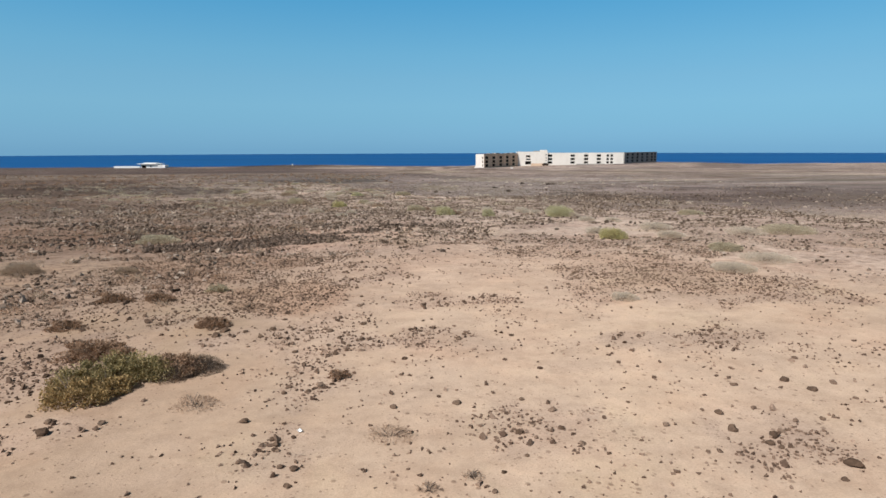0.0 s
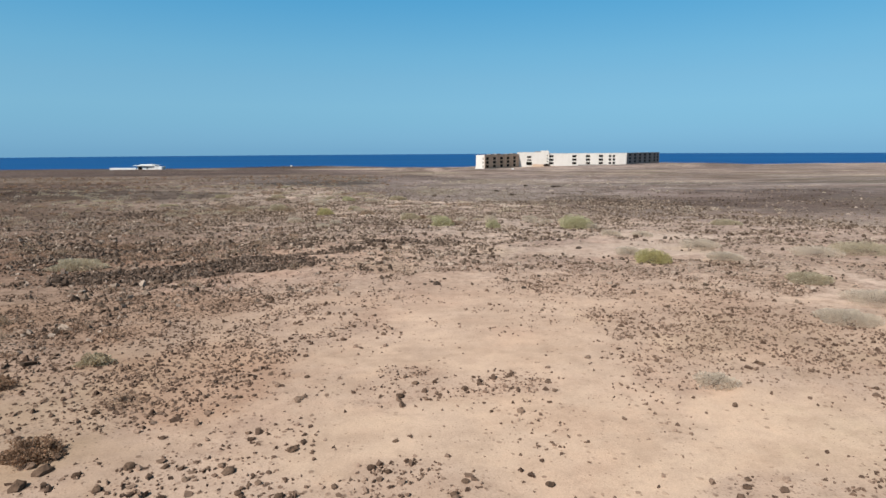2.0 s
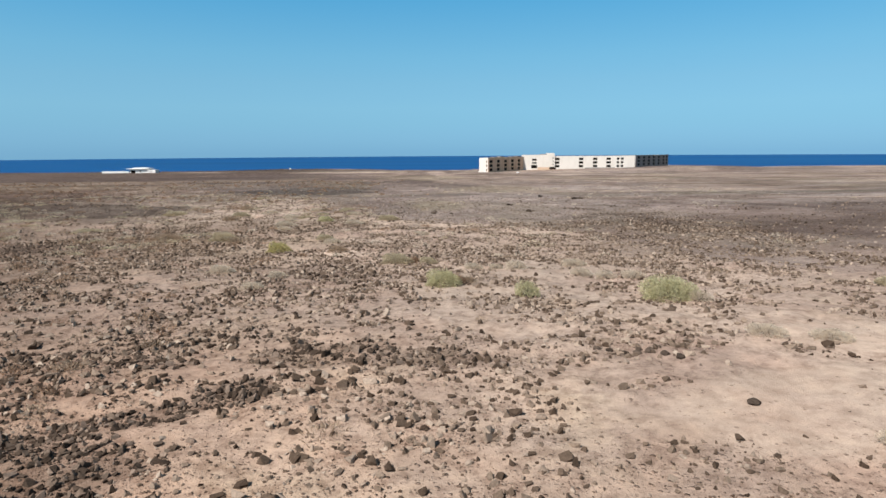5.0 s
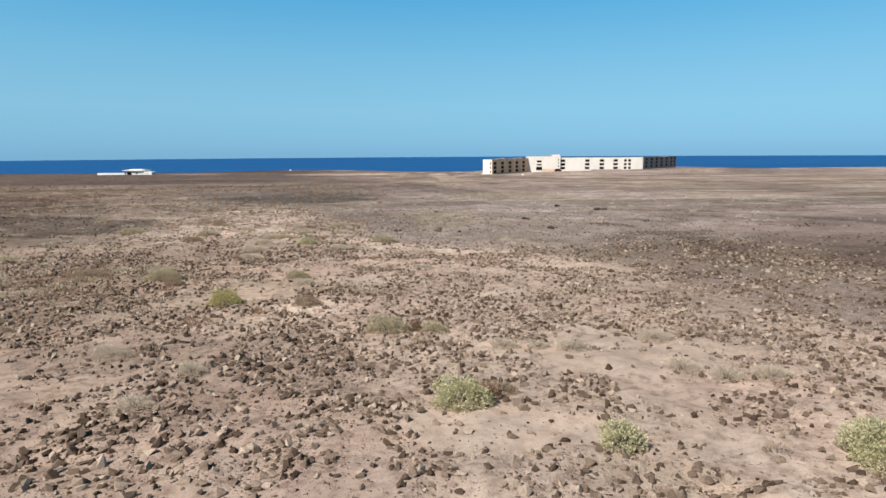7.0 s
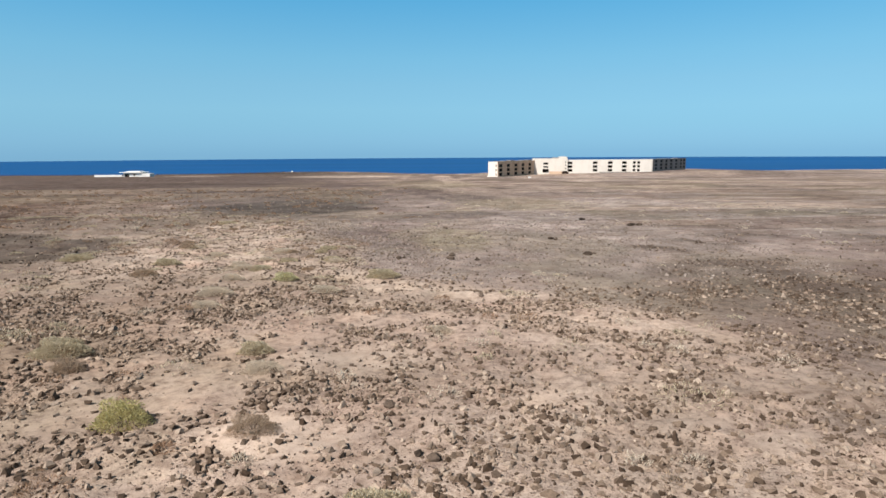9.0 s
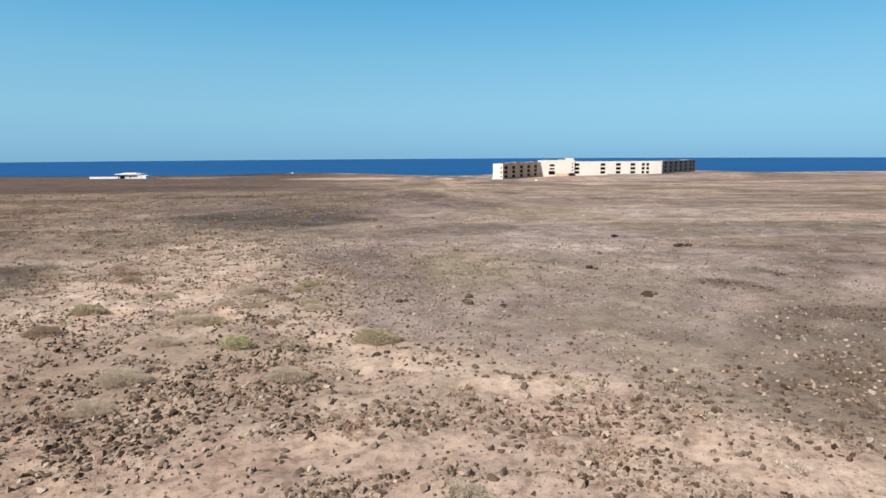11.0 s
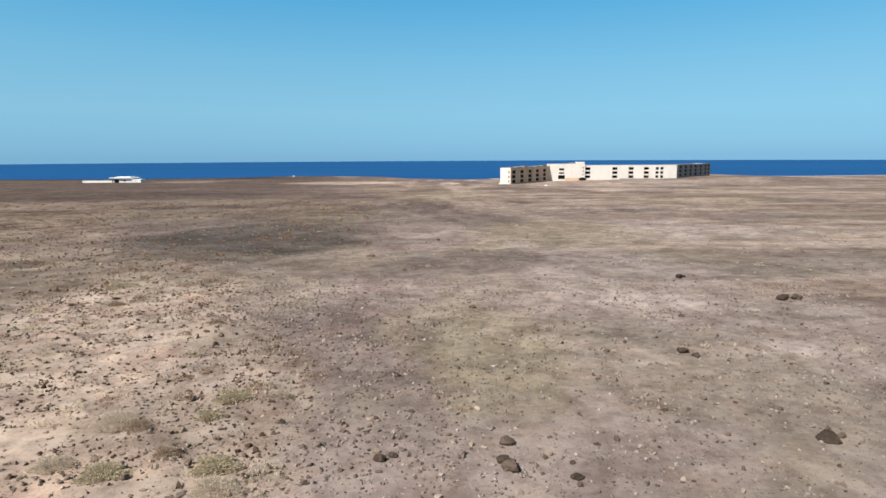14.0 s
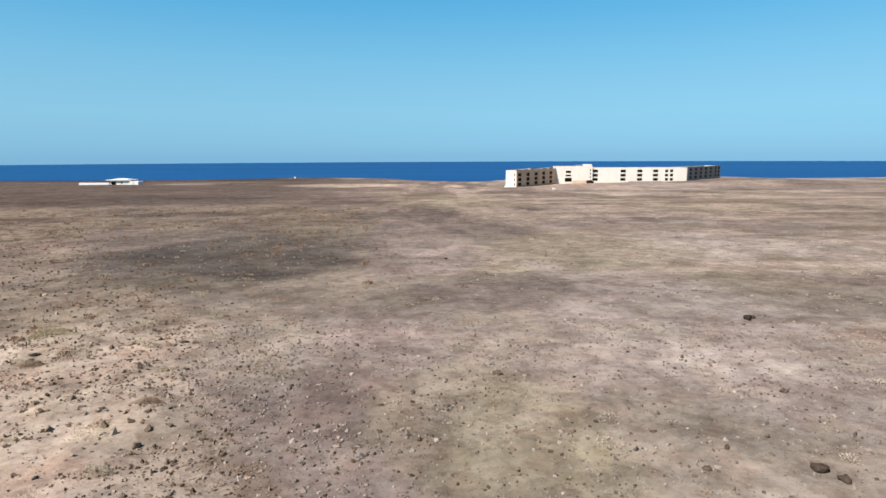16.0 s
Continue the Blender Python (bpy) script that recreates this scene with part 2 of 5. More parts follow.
def earth_material():
    m, n, l, b = material("desert_earth")
    place = n.new("ShaderNodeNewGeometry").outputs["Position"]
    ground_colour = n.new("ShaderNodeVertexColor")
    ground_colour.layer_name = "ground_colour"

    def field(name):
        a = n.new("ShaderNodeAttribute")
        a.attribute_name = name
        return a.outputs["Fac"]

    stones, rough, drift = field("stony"), field("rough"), field("drift")

    def share(source, least, most):
        """A weight that goes from least to most as the field goes from 0 to 1."""
        k = n.new("ShaderNodeMath")
        k.operation, k.use_clamp = "MULTIPLY_ADD", True
        k.inputs[1].default_value, k.inputs[2].default_value = most - least, least
        l.new(source, k.inputs[0])
        return k.outputs[0]

    def stain(c, weight, scale, detail, stops, stretch=None):
        return mix(n, l, "MULTIPLY", weight, c, ramp(n, l, noise_node(n, l, place, scale, detail, 0.68, stretch), stops))

    c = ground_colour.outputs[0]
    # broad drifts, then patches a few steps across with clear rims
    c = stain(c, share(rough, 0.25, 0.9), 0.11, 8, ((0.38, (0.74, 0.70, 0.68)), (0.47, (0.94, 0.93, 0.92)), (0.55, (1.04, 1.03, 1.02)), (0.62, (1.2, 1.18, 1.16))), (1, 0.7, 1))
    c = stain(c, share(rough, 0.15, 1.0), 0.30, 9, ((0.435, (0.60, 0.55, 0.53)), (0.485, (0.93, 0.91, 0.90)), (0.54, (1.05, 1.04, 1.03)), (0.59, (1.26, 1.24, 1.21))))
    c = stain(c, share(rough, 0.12, 1.0), 0.85, 7, ((0.42, (0.62, 0.57, 0.55)), (0.49, (0.96, 0.95, 0.94)), (0.56, (1.06, 1.05, 1.04)), (0.62, (1.22, 1.2, 1.17))))
    # olive dust and mauve gravel in turn
    c = stain(c, share(rough, 0.35, 1.0), 0.16, 6, ((0.36, (1.05, 0.97, 0.97)), (0.47, (1, 1, 1)), (0.56, (1, 1, 1)), (0.64, (0.98, 1.01, 0.93))))
    c = stain(c, share(rough, 0.3, 0.9), 0.5, 5, ((0.38, (0.97, 0.99, 1.03)), (0.5, (1, 1, 1)), (0.62, (1.06, 0.985, 0.94))))
    # soft ripples in the drifts, crumbs, single grains
    c = stain(c, share(drift, 0.0, 0.6), 1.3, 5, ((0.38, (0.90, 0.885, 0.875)), (0.5, (1, 1, 1)), (0.62, (1.06, 1.055, 1.05))), (0.6, 1, 1))
    hand = noise_node(n, l, place, 2.6, 6, 0.68)
    c = mix(n, l, "MULTIPLY", share(drift, 0.85, 0.22), c, ramp(n, l, hand, ((0.38, (0.64, 0.60, 0.58)), (0.5, (1, 1, 1)), (0.62, (1.2, 1.19, 1.17)))))
    grain = noise_node(n, l, place, 34, 3, 0.7)
    c = mix(n, l, "MULTIPLY", 0.75, c, ramp(n, l, grain, ((0.3, (0.8, 0.79, 0.78)), (0.7, (1.12, 1.11, 1.1)))))
    # pebbles too small to stand as stones
    heights = []
    for scale, limit, strength in ((6.0, 0.30, 0.75), (13.0, 0.34, 0.75), (27.0, 0.36, 0.6)):
        v = n.new("ShaderNodeTexVoronoi")
        v.inputs["Scale"].default_value = scale
        l.new(place, v.inputs["Vector"])
        spot = ramp(n, l, v.outputs["Distance"], ((limit * 0.6, (1, 1, 1)), (limit, (0, 0, 0))))
        pick = n.new("ShaderNodeSeparateColor")
        l.new(v.outputs["Color"], pick.inputs[0])
        some = n.new("ShaderNodeMath")
        some.operation = "LESS_THAN"
        l.new(pick.outputs[0], some.inputs[0])
        l.new(stones, some.inputs[1])
        on = mix(n, l, "MULTIPLY", 1.0, spot, some.outputs[0])
        tone = ramp(n, l, pick.outputs[1], ((0.0, (0.42, 0.38, 0.36)), (0.6, (0.62, 0.58, 0.56)), (1.0, (0.95, 0.93, 0.91))))
        k = n.new("ShaderNodeMath")
        k.operation, k.inputs[1].default_value = "MULTIPLY", strength
        l.new(on, k.inputs[0])
        c = mix(n, l, "MULTIPLY", k.outputs[0], c, tone)
        heights.append(on)
    l.new(c, b.inputs["Base Color"])
    b.inputs["Roughness"].default_value = 0.95
    b.inputs["Specular IOR Level"].default_value = 0.03
    h = mix(n, l, "ADD", 0.4, hand, grain)
    for k, on in zip((1.0, 0.6, 0.3), heights):
        h = mix(n, l, "ADD", k, h, on)
    bump = n.new("ShaderNodeBump")
    bump.inputs["Distance"].default_value = 0.05
    l.new(share(drift, 0.85, 0.25), bump.inputs["Strength"])
    l.new(h, bump.inputs["Height"])
    l.new(bump.outputs[0], b.inputs["Normal"])
    return m


def island_material(name, stops, rough=0.9, grain=30.0, relief_size=0.01, spread=0.25, thin=0.0):
    """Each loose piece of the mesh has its own tone out of the ramp."""
    m, n, l, b = material(name)
    geo = n.new("ShaderNodeNewGeometry")
    c = ramp(n, l, geo.outputs["Random Per Island"], stops)
    f = noise_node(n, l, geo.outputs["Position"], grain, 4, 0.65)
    c = mix(n, l, "MULTIPLY", 1.0, c, ramp(n, l, f, ((0.3, (1 - spread * 1.4,) * 3), (0.7, (1 + spread,) * 3))))
    if thin:
        own = n.new("ShaderNodeAttribute")
        own.attribute_name = "tone"
        c = mix(n, l, "MULTIPLY", 1.0, c, ramp(n, l, own.outputs["Fac"], ((0.0, (1.0, 1.0, 1.0)), (0.3, (0.66, 0.63, 0.6)), (1.0, (1.18, 1.16, 1.12)))))
    l.new(c, b.inputs["Base Color"])
    b.inputs["Roughness"].default_value = rough
    b.inputs["Specular IOR Level"].default_value = 0.03
    if relief_size:
        bump = n.new("ShaderNodeBump")
        bump.inputs["Strength"].default_value, bump.inputs["Distance"].default_value = 0.7, relief_size
        l.new(f, bump.inputs["Height"])
        l.new(bump.outputs[0], b.inputs["Normal"])
    if thin:
        glow = n.new("ShaderNodeBsdfTranslucent")
        l.new(c, glow.inputs[0])
        both = n.new("ShaderNodeMixShader")
        both.inputs[0].default_value = thin
        l.new(b.outputs[0], both.inputs[1])
        l.new(glow.outputs[0], both.inputs[2])
        l.new(both.outputs[0], n["Material Output"].inputs[0])
    return m


def rock_material(name, stops):
    """Single stones: the tone changes from stone to stone."""
    m, n, l, b = material(name)
    info = n.new("ShaderNodeObjectInfo")
    geo = n.new("ShaderNodeNewGeometry")
    c = ramp(n, l, info.outputs["Random"], stops)
    f = noise_node(n, l, geo.outputs["Position"], 14, 5, 0.7)
    c = mix(n, l, "MULTIPLY", 1.0, c, ramp(n, l, f, ((0.3, (0.6, 0.6, 0.6)), (0.7, (1.4, 1.35, 1.3)))))
    l.new(c, b.inputs["Base Color"])
    b.inputs["Roughness"].default_value = 0.9
    b.inputs["Specular IOR Level"].default_value = 0.03
    bump = n.new("ShaderNodeBump")
    bump.inputs["Strength"].default_value, bump.inputs["Distance"].default_value = 0.8, 0.02
    l.new(f, bump.inputs["Height"])
    l.new(bump.outputs[0], b.inputs["Normal"])
    return m


def plaster_material(name, colour, stain=0.25):
    m, n, l, b = material(name)
    place = n.new("ShaderNodeTexCoord").outputs["Object"]
    big = noise_node(n, l, place, 0.25, 5, 0.65, (1, 1, 0.5))
    small = noise_node(n, l, place, 3.5, 4, 0.6)
    c = mix(n, l, "MULTIPLY", 1.0, colour, ramp(n, l, big, ((0.3, (1 - stain, 1 - stain * 1.1, 1 - stain * 1.25)), (0.55, (1, 1, 1)))))
    c = mix(n, l, "MULTIPLY", 0.6, c, ramp(n, l, small, ((0.3, (0.86, 0.85, 0.83)), (0.7, (1.05, 1.05, 1.05)))))
    l.new(c, b.inputs["Base Color"])
    b.inputs["Roughness"].default_value = 0.9
    b.inputs["Specular IOR Level"].default_value = 0.03
    return m


def sea_material():
    m, n, l, b = material("sea_water")
    place = n.new("ShaderNodeNewGeometry").outputs["Position"]
    swell = noise_node(n, l, place, 0.012, 4, 0.6, (0.35, 1.0, 1))
    streak = noise_node(n, l, place, 0.0022, 4, 0.6, (0.25, 1.3, 1))
    c = ramp(n, l, streak, ((0.3, (0.0005, 0.043, 0.165)), (0.7, (0.001, 0.066, 0.23))))
    l.new(c, b.inputs["Base Color"])
    b.inputs["Roughness"].default_value = 0.4
    b.inputs["Specular IOR Level"].default_value = 0.03
    bump = n.new("ShaderNodeBump")
    bump.inputs["Strength"].default_value, bump.inputs["Distance"].default_value = 0.5, 3.0
    l.new(swell, bump.inputs["Height"])
    l.new(bump.outputs[0], b.inputs["Normal"])
    return m


def dark_material(name, colour, rough=0.4):
    m, n, l, b = material(name)
    place = n.new("ShaderNodeTexCoord").outputs["Object"]
    f = noise_node(n, l, place, 2.0, 3)
    l.new(mix(n, l, "MULTIPLY", 1.0, colour, ramp(n, l, f, ((0.3, (0.7, 0.7, 0.7)), (0.7, (1.2, 1.2, 1.2))))), b.inputs["Base Color"])
    b.inputs["Roughness"].default_value = rough
    b.inputs["Specular IOR Level"].default_value = 0.03
    return m


EARTH = earth_material()
GRAVEL = island_material("gravel_stone", ((0.0, (0.058, 0.04, 0.029)), (0.4, (0.13, 0.095, 0.071)), (0.75, (0.255, 0.195, 0.15)), (1.0, (0.41, 0.332, 0.268))), grain=22)
GREY_STONE = island_material("pale_grey_stone", ((0.0, (0.085, 0.067, 0.056)), (0.45, (0.19, 0.154, 0.132)), (0.8, (0.28, 0.235, 0.205)), (1.0, (0.37, 0.317, 0.28))), grain=22)
SAND_STONE = island_material("brown_lava_stone", ((0.0, (0.085, 0.055, 0.04)), (0.6, (0.17, 0.115, 0.083)), (1.0, (0.31, 0.22, 0.163))), grain=22)
CLOD = island_material("dusty_clod", ((0.0, (0.10, 0.074, 0.057)), (0.5, (0.21, 0.163, 0.129)), (1.0, (0.34, 0.275, 0.222))), grain=22)
LAVA = island_material("black_lava_stone", ((0.0, (0.046, 0.033, 0.025)), (0.6, (0.112, 0.083, 0.064)), (1.0, (0.26, 0.196, 0.155))), grain=22)
ROCK = rock_material("black_lava_rock", ((0.0, (0.042, 0.033, 0.027)), (0.6, (0.075, 0.058, 0.047)), (1.0, (0.13, 0.102, 0.083))))
BROWN_ROCK = rock_material("brown_lava_rock", ((0.0, (0.075, 0.05, 0.036)), (0.5, (0.125, 0.086, 0.062)), (1.0, (0.22, 0.158, 0.118))))
SEA_WATER = sea_material()
LEAF = {
    "green": island_material("green_leaves", ((0.0, (0.42, 0.395, 0.235)), (0.5, (0.58, 0.545, 0.335)), (1.0, (0.69, 0.65, 0.44))), 0.8, 60, 0, thin=0.4),
    "yellow": island_material("yellow_leaves", ((0.0, (0.37, 0.325, 0.15)), (0.5, (0.53, 0.475, 0.225)), (1.0, (0.64, 0.58, 0.32))), 0.8, 60, 0, thin=0.4),
    "olive": island_material("olive_leaves", ((0.0, (0.38, 0.325, 0.22)), (0.5, (0.56, 0.485, 0.345)), (1.0, (0.69, 0.61, 0.465))), 0.85, 60, 0, thin=0.4),
    "grey": island_material("dry_grey_twigs", ((0.0, (0.50, 0.42, 0.33)), (0.5, (0.66, 0.57, 0.455)), (1.0, (0.77, 0.685, 0.565))), 0.9, 60, 0, thin=0.4),
    "dark": island_material("dark_dry_twigs", ((0.0, (0.27, 0.20, 0.14)), (0.5, (0.42, 0.32, 0.23)), (1.0, (0.56, 0.44, 0.325))), 0.9, 60, 0, thin=0.4),
    "bush": island_material("bush_leaves", ((0.0, (0.18, 0.155, 0.07)), (0.5, (0.36, 0.30, 0.15)), (1.0, (0.56, 0.465, 0.26))), 0.8, 60, 0, thin=0.35),
    "brown": island_material("browned_leaves", ((0.0, (0.22, 0.155, 0.07)), (0.5, (0.44, 0.32, 0.155)), (1.0, (0.66, 0.50, 0.27))), 0.85, 60, 0, thin=0.35),
    "blackish": island_material("blackish_twigs", ((0.0, (0.07, 0.052, 0.04)), (0.5, (0.16, 0.12, 0.09)), (1.0, (0.32, 0.245, 0.185))), 0.9, 60, 0, thin=0.3),
    "twig": island_material("reddish_twigs", ((0.0, (0.24, 0.16, 0.11)), (0.5, (0.40, 0.285, 0.20)), (1.0, (0.55, 0.42, 0.31))), 0.9, 60, 0, thin=0.3),
    "red": island_material("russet_leaves", ((0.0, (0.22, 0.14, 0.095)), (0.5, (0.37, 0.245, 0.165)), (1.0, (0.52, 0.37, 0.255))), 0.9, 60, 0, thin=0.4),
}
WOOD = island_material("weathered_wood", ((0.0, (0.08, 0.06, 0.05)), (1.0, (0.26, 0.21, 0.17))), 0.9, 40, 0)
WHITE = plaster_material("cream_plaster", (0.74, 0.70, 0.645), 0.10)
TAN = plaster_material("tan_render", (0.66, 0.49, 0.36), 0.22)
CONCRETE_AND_SHADE = plaster_material("concrete_and_shaded_wall", (0.33, 0.305, 0.29), 0.3)
LIME = plaster_material("white_limewash", (0.82, 0.82, 0.80), 0.1)
CAR_PAINT = dark_material("dusty_car_paint", (0.05, 0.035, 0.028), 0.5)
# near-black, also put behind window openings as the unlit inside
NEAR_BLACK = dark_material("near_black", (0.012, 0.010, 0.009))


# ---- mesh helpers ----
def mesh_arrays(name, verts, tris, mat):
    """A mesh of triangles from arrays."""
    me = bpy.data.meshes.new(name)
    me.vertices.add(len(verts))
    me.vertices.foreach_set("co", np.asarray(verts, np.float32).ravel())
    me.loops.add(len(tris) * 3)
    me.loops.foreach_set("vertex_index", np.asarray(tris, np.int32).ravel())
    me.polygons.add(len(tris))
    me.polygons.foreach_set("loop_start", np.arange(0, len(tris) * 3, 3, dtype=np.int32))
    me.polygons.foreach_set("loop_total", np.full(len(tris), 3, np.int32))
    me.polygons.foreach_set("use_smooth", np.zeros(len(tris), bool))
    me.materials.append(mat)
    me.update(calc_edges=True)
    me.validate()
    return me


def child(name, me, parent, label=""):
    ob = new(name, me)
    ob.parent = parent
    return tagged(ob, label)


# ---- the ground ----
def lines(inner, step, outer, growth):
    a = list(np.arange(0, inner, step))
    d = step
    while a[-1] < outer:
        d *= growth
        a.append(a[-1] + d)
    return np.array(a)


half = lines(32, 0.35, 3200, 1.075)
gx = np.concatenate([-half[:0:-1], half])
gy = np.concatenate([3 - lines(0.5, 0.5, 400, 1.15)[:0:-1], 3 + lines(117, 0.33, 1300, 1.045)])
GX, GY = np.meshgrid(gx, gy)
sand, grey, dark, light, stony = zones(GX, GY)
far = smooth(95, 250, GY + 30 * (fbm(GX, GY, 40, 95) - 0.5))


def paint(*c):
    return np.array(c)


def blend(a, b, w):
    return a + (b - a) * w[..., None]


base = np.broadcast_to(paint(0.50, 0.39, 0.308), (*GX.shape, 3)).copy()            # stony tan earth
base = blend(base, paint(0.375, 0.275, 0.218), 0.5 * smooth(0.4, 0.65, fbm(GX, GY, 11, 81)))  # redder spots
base = blend(base, paint(0.33, 0.27, 0.17), 0.6 * smooth(0.5, 0.75, fbm(GX, GY, 16, 83)) * smooth(40, 70, GY))  # thin dry grass
base = blend(base, paint(0.36, 0.255, 0.18), 0.5 * smooth(-6, -13, GX) * (1 - smooth(26, 36, GY)))
base = blend(base, blend(np.broadcast_to(paint(0.53, 0.396, 0.286), base.shape), paint(0.525, 0.388, 0.286), smooth(12, 24, GY)), sand * (1 - 0.8 * np.clip(stony, 0, 1)))
base = blend(base, paint(0.54, 0.425, 0.335), 0.85 * light * (1 - sand))
base = blend(base, paint(0.385, 0.277, 0.193), 0.9 * smooth(0.5, -6, GX) * (1 - smooth(20, 30, GY)) * (1 - np.clip(stony, 0, 1)))
base = blend(base, paint(0.25, 0.185, 0.143), 0.65 * smooth(-9, -20, GX) * smooth(21, 29, GY) * (1 - smooth(66, 84, GY)))
base = blend(base, paint(0.39, 0.275, 0.195), 0.45 * np.clip(stony, 0, 1) * (1 - smooth(26, 34, GY)))
base = blend(base, blend(np.broadcast_to(paint(0.33, 0.258, 0.21), base.shape), paint(0.292, 0.24, 0.208), smooth(76, 90, GY)), grey * 0.92)
base = blend(base, paint(0.215, 0.174, 0.152), 0.85 * smooth(-15, -9, GX) * (1 - smooth(-1, 6, GX)) * smooth(90, 99, GY) * (1 - smooth(135, 150, GY)))
base = blend(base, paint(0.46, 0.37, 0.295), 0.35 * smooth(0, 4, GX) * (1 - smooth(8, 12, GX)) * smooth(40, 47, GY) * (1 - smooth(60, 66, GY)))
base = blend(base, paint(0.43, 0.365, 0.315), 0.65 * grey * smooth(7, 15, GX) * smooth(88, 98, GY) * (1 - smooth(135, 160, GY)))
base = blend(base, paint(0.39, 0.32, 0.275), 0.3 * grey * smooth(0.48, 0.62, fbm(GX, GY, 7, 101)))
base = blend(base, paint(0.222, 0.178, 0.152), 0.35 * grey * smooth(0.48, 0.62, fbm(GX, GY, 9, 103)))
base = blend(base, paint(0.265, 0.227, 0.168), 0.5 * grey * smooth(0.5, 0.65, fbm(GX, GY, 13, 105)))
base = blend(base, paint(0.43, 0.352, 0.278), 0.6 * smooth(70, 84, GY - 0.6 * np.clip(-18 - GX, 0, 60)) * (1 - grey) * smooth(-70, -30, GX) * (1 - far))
base = blend(base, blend(np.broadcast_to(paint(0.145, 0.108, 0.086), base.shape), paint(0.112, 0.094, 0.08), smooth(70, 110, GY)), dark * (0.62 + 0.33 * smooth(45, 70, GY)))
base = blend(base, paint(0.20, 0.14, 0.105), 0.75 * smooth(-5, -15, GX + 0.45 * np.clip(GY - 36, 0, 40)) * smooth(24, 31, GY) * (1 - smooth(46, 72, GY)))
west = smooth(0, -16, GX + 6 + 0.33 * GY) * smooth(38, 60, GY) * (1 - 0.75 * smooth(100, 112, GY) * smooth(-75, -55, GX))
base = blend(base, paint(0.205, 0.145, 0.108), (0.5 + 0.4 * smooth(0.4, 0.6, fbm(GX, GY * 0.5, 14, 141))) * west)
base = blend(base, paint(0.185, 0.138, 0.116), 0.55 * smooth(22, 40, GX) * smooth(50, 62, GY) * (1 - smooth(98, 118, GY)))
base = blend(base, paint(0.27, 0.195, 0.145), 0.45 * smooth(4, -14, GX) * smooth(26, 36, GY) * (1 - smooth(80, 96, GY)))
base = blend(base, paint(0.135, 0.102, 0.086), 0.9 * far * (1 - 0.5 * smooth(0, 70, GX)))
streaks = fbm(GX, GY * 0.45, 16, 87)
base = blend(base, paint(0.40, 0.32, 0.255), far * 0.9 * smooth(0.44, 0.56, streaks) * smooth(-70, 60, GX))
base = blend(base, paint(0.30, 0.25, 0.17), 0.6 * smooth(0.45, 0.6, fbm(GX, GY * 0.4, 22, 99)) * smooth(105, 150, GY) * (1 - smooth(300, 420, GY)) * smooth(-60, 20, GX))
base = blend(base, paint(0.23, 0.18, 0.125), 0.6 * smooth(0.45, 0.6, fbm(GX, GY * 0.4, 25, 143)) * smooth(150, 200, GY) * (1 - smooth(-40, 20, GX)))
base = blend(base, paint(0.085, 0.066, 0.055), far * 0.4 * smooth(0.55, 0.7, fbm(GX, GY * 0.7, 18, 89)) * (1 - 0.6 * smooth(0, 80, GX)))
base = blend(base, paint(0.41, 0.345, 0.30), 0.6 * smooth(0.48, 0.56, fbm(GX, GY * 0.8, 9, 181)) * smooth(22, 42, GX) * smooth(102, 112, GY) * (1 - smooth(190, 240, GY)))
base = blend(base, paint(0.45, 0.37, 0.315), 0.6 * smooth(0.5, 0.58, fbm(GX * 0.35, GY, 12, 183)) * smooth(40, 80, GX) * smooth(300, 340, GY) * (1 - smooth(425, 445, GY)))
base = blend(base, paint(0.14, 0.11, 0.095), 0.75 * blob(GX, GY, 225, 480, 85, 30, 0, 0.5, 185))
lip = GY + 24 * (fbm(GX, GY, 35, 161) - 0.5)
base = blend(base, paint(0.36, 0.29, 0.215), 0.6 * smooth(178, 200, lip) * (1 - smooth(262, 280, lip)) * smooth(-25, -60, GX) * smooth(0.3, 0.5, fbm(GX, GY, 18, 163)))
base = blend(base, paint(0.14, 0.108, 0.09), 0.85 * smooth(262, 285, lip) * (1 - smooth(600, 680, GY)) * smooth(-15, -75, GX))
base = blend(base, paint(0.108, 0.092, 0.08), 0.85 * blob(GX, GY, -26, 163, 19, 22, -10, 0.45, 63) * (0.65 + 0.35 * smooth(0.38, 0.58, fbm(GX, GY * 0.7, 7, 173))))
base = blend(base, paint(0.43, 0.35, 0.275), 0.75 * blob(GX, GY, -52, 500, 46, 42, 0, 0.4, 165))
base = blend(base, paint(0.30, 0.24, 0.185), 0.6 * smooth(580, 600, GY) * (1 - smooth(625, 660, GY)) * smooth(-60, -150, GX) * smooth(0.4, 0.6, fbm(GX * 0.3, GY, 14, 167)))
base = blend(base, paint(0.50, 0.38, 0.28), 0.8 * blob(GX, GY, -140, 815, 60, 30, 0, 0.4, 91))

base = blend(base, paint(0.055, 0.045, 0.04), 0.9 * smooth(620, 680, GY) * smooth(-90, -140, GX) * (0.45 + 0.55 * smooth(0.4, 0.6, fbm(GX * 0.4, GY, 40, 117))))
base = blend(base, paint(0.42, 0.35, 0.29), 0.9 * blob(GX, GY, -185, 548, 26, 7, 0, 0.4, 119))
base = blend(base, paint(0.40, 0.30, 0.22), 0.8 * blob(GX, GY, 95, 440, 26, 14, 10, 0.4, 121))
base = blend(base, paint(0.6, 0.55, 0.48), 0.9 * smooth(200, 330, GX) * smooth(-26, -14, GY - coast(GX)) * (1 - smooth(2, 8, GY - coast(GX))))
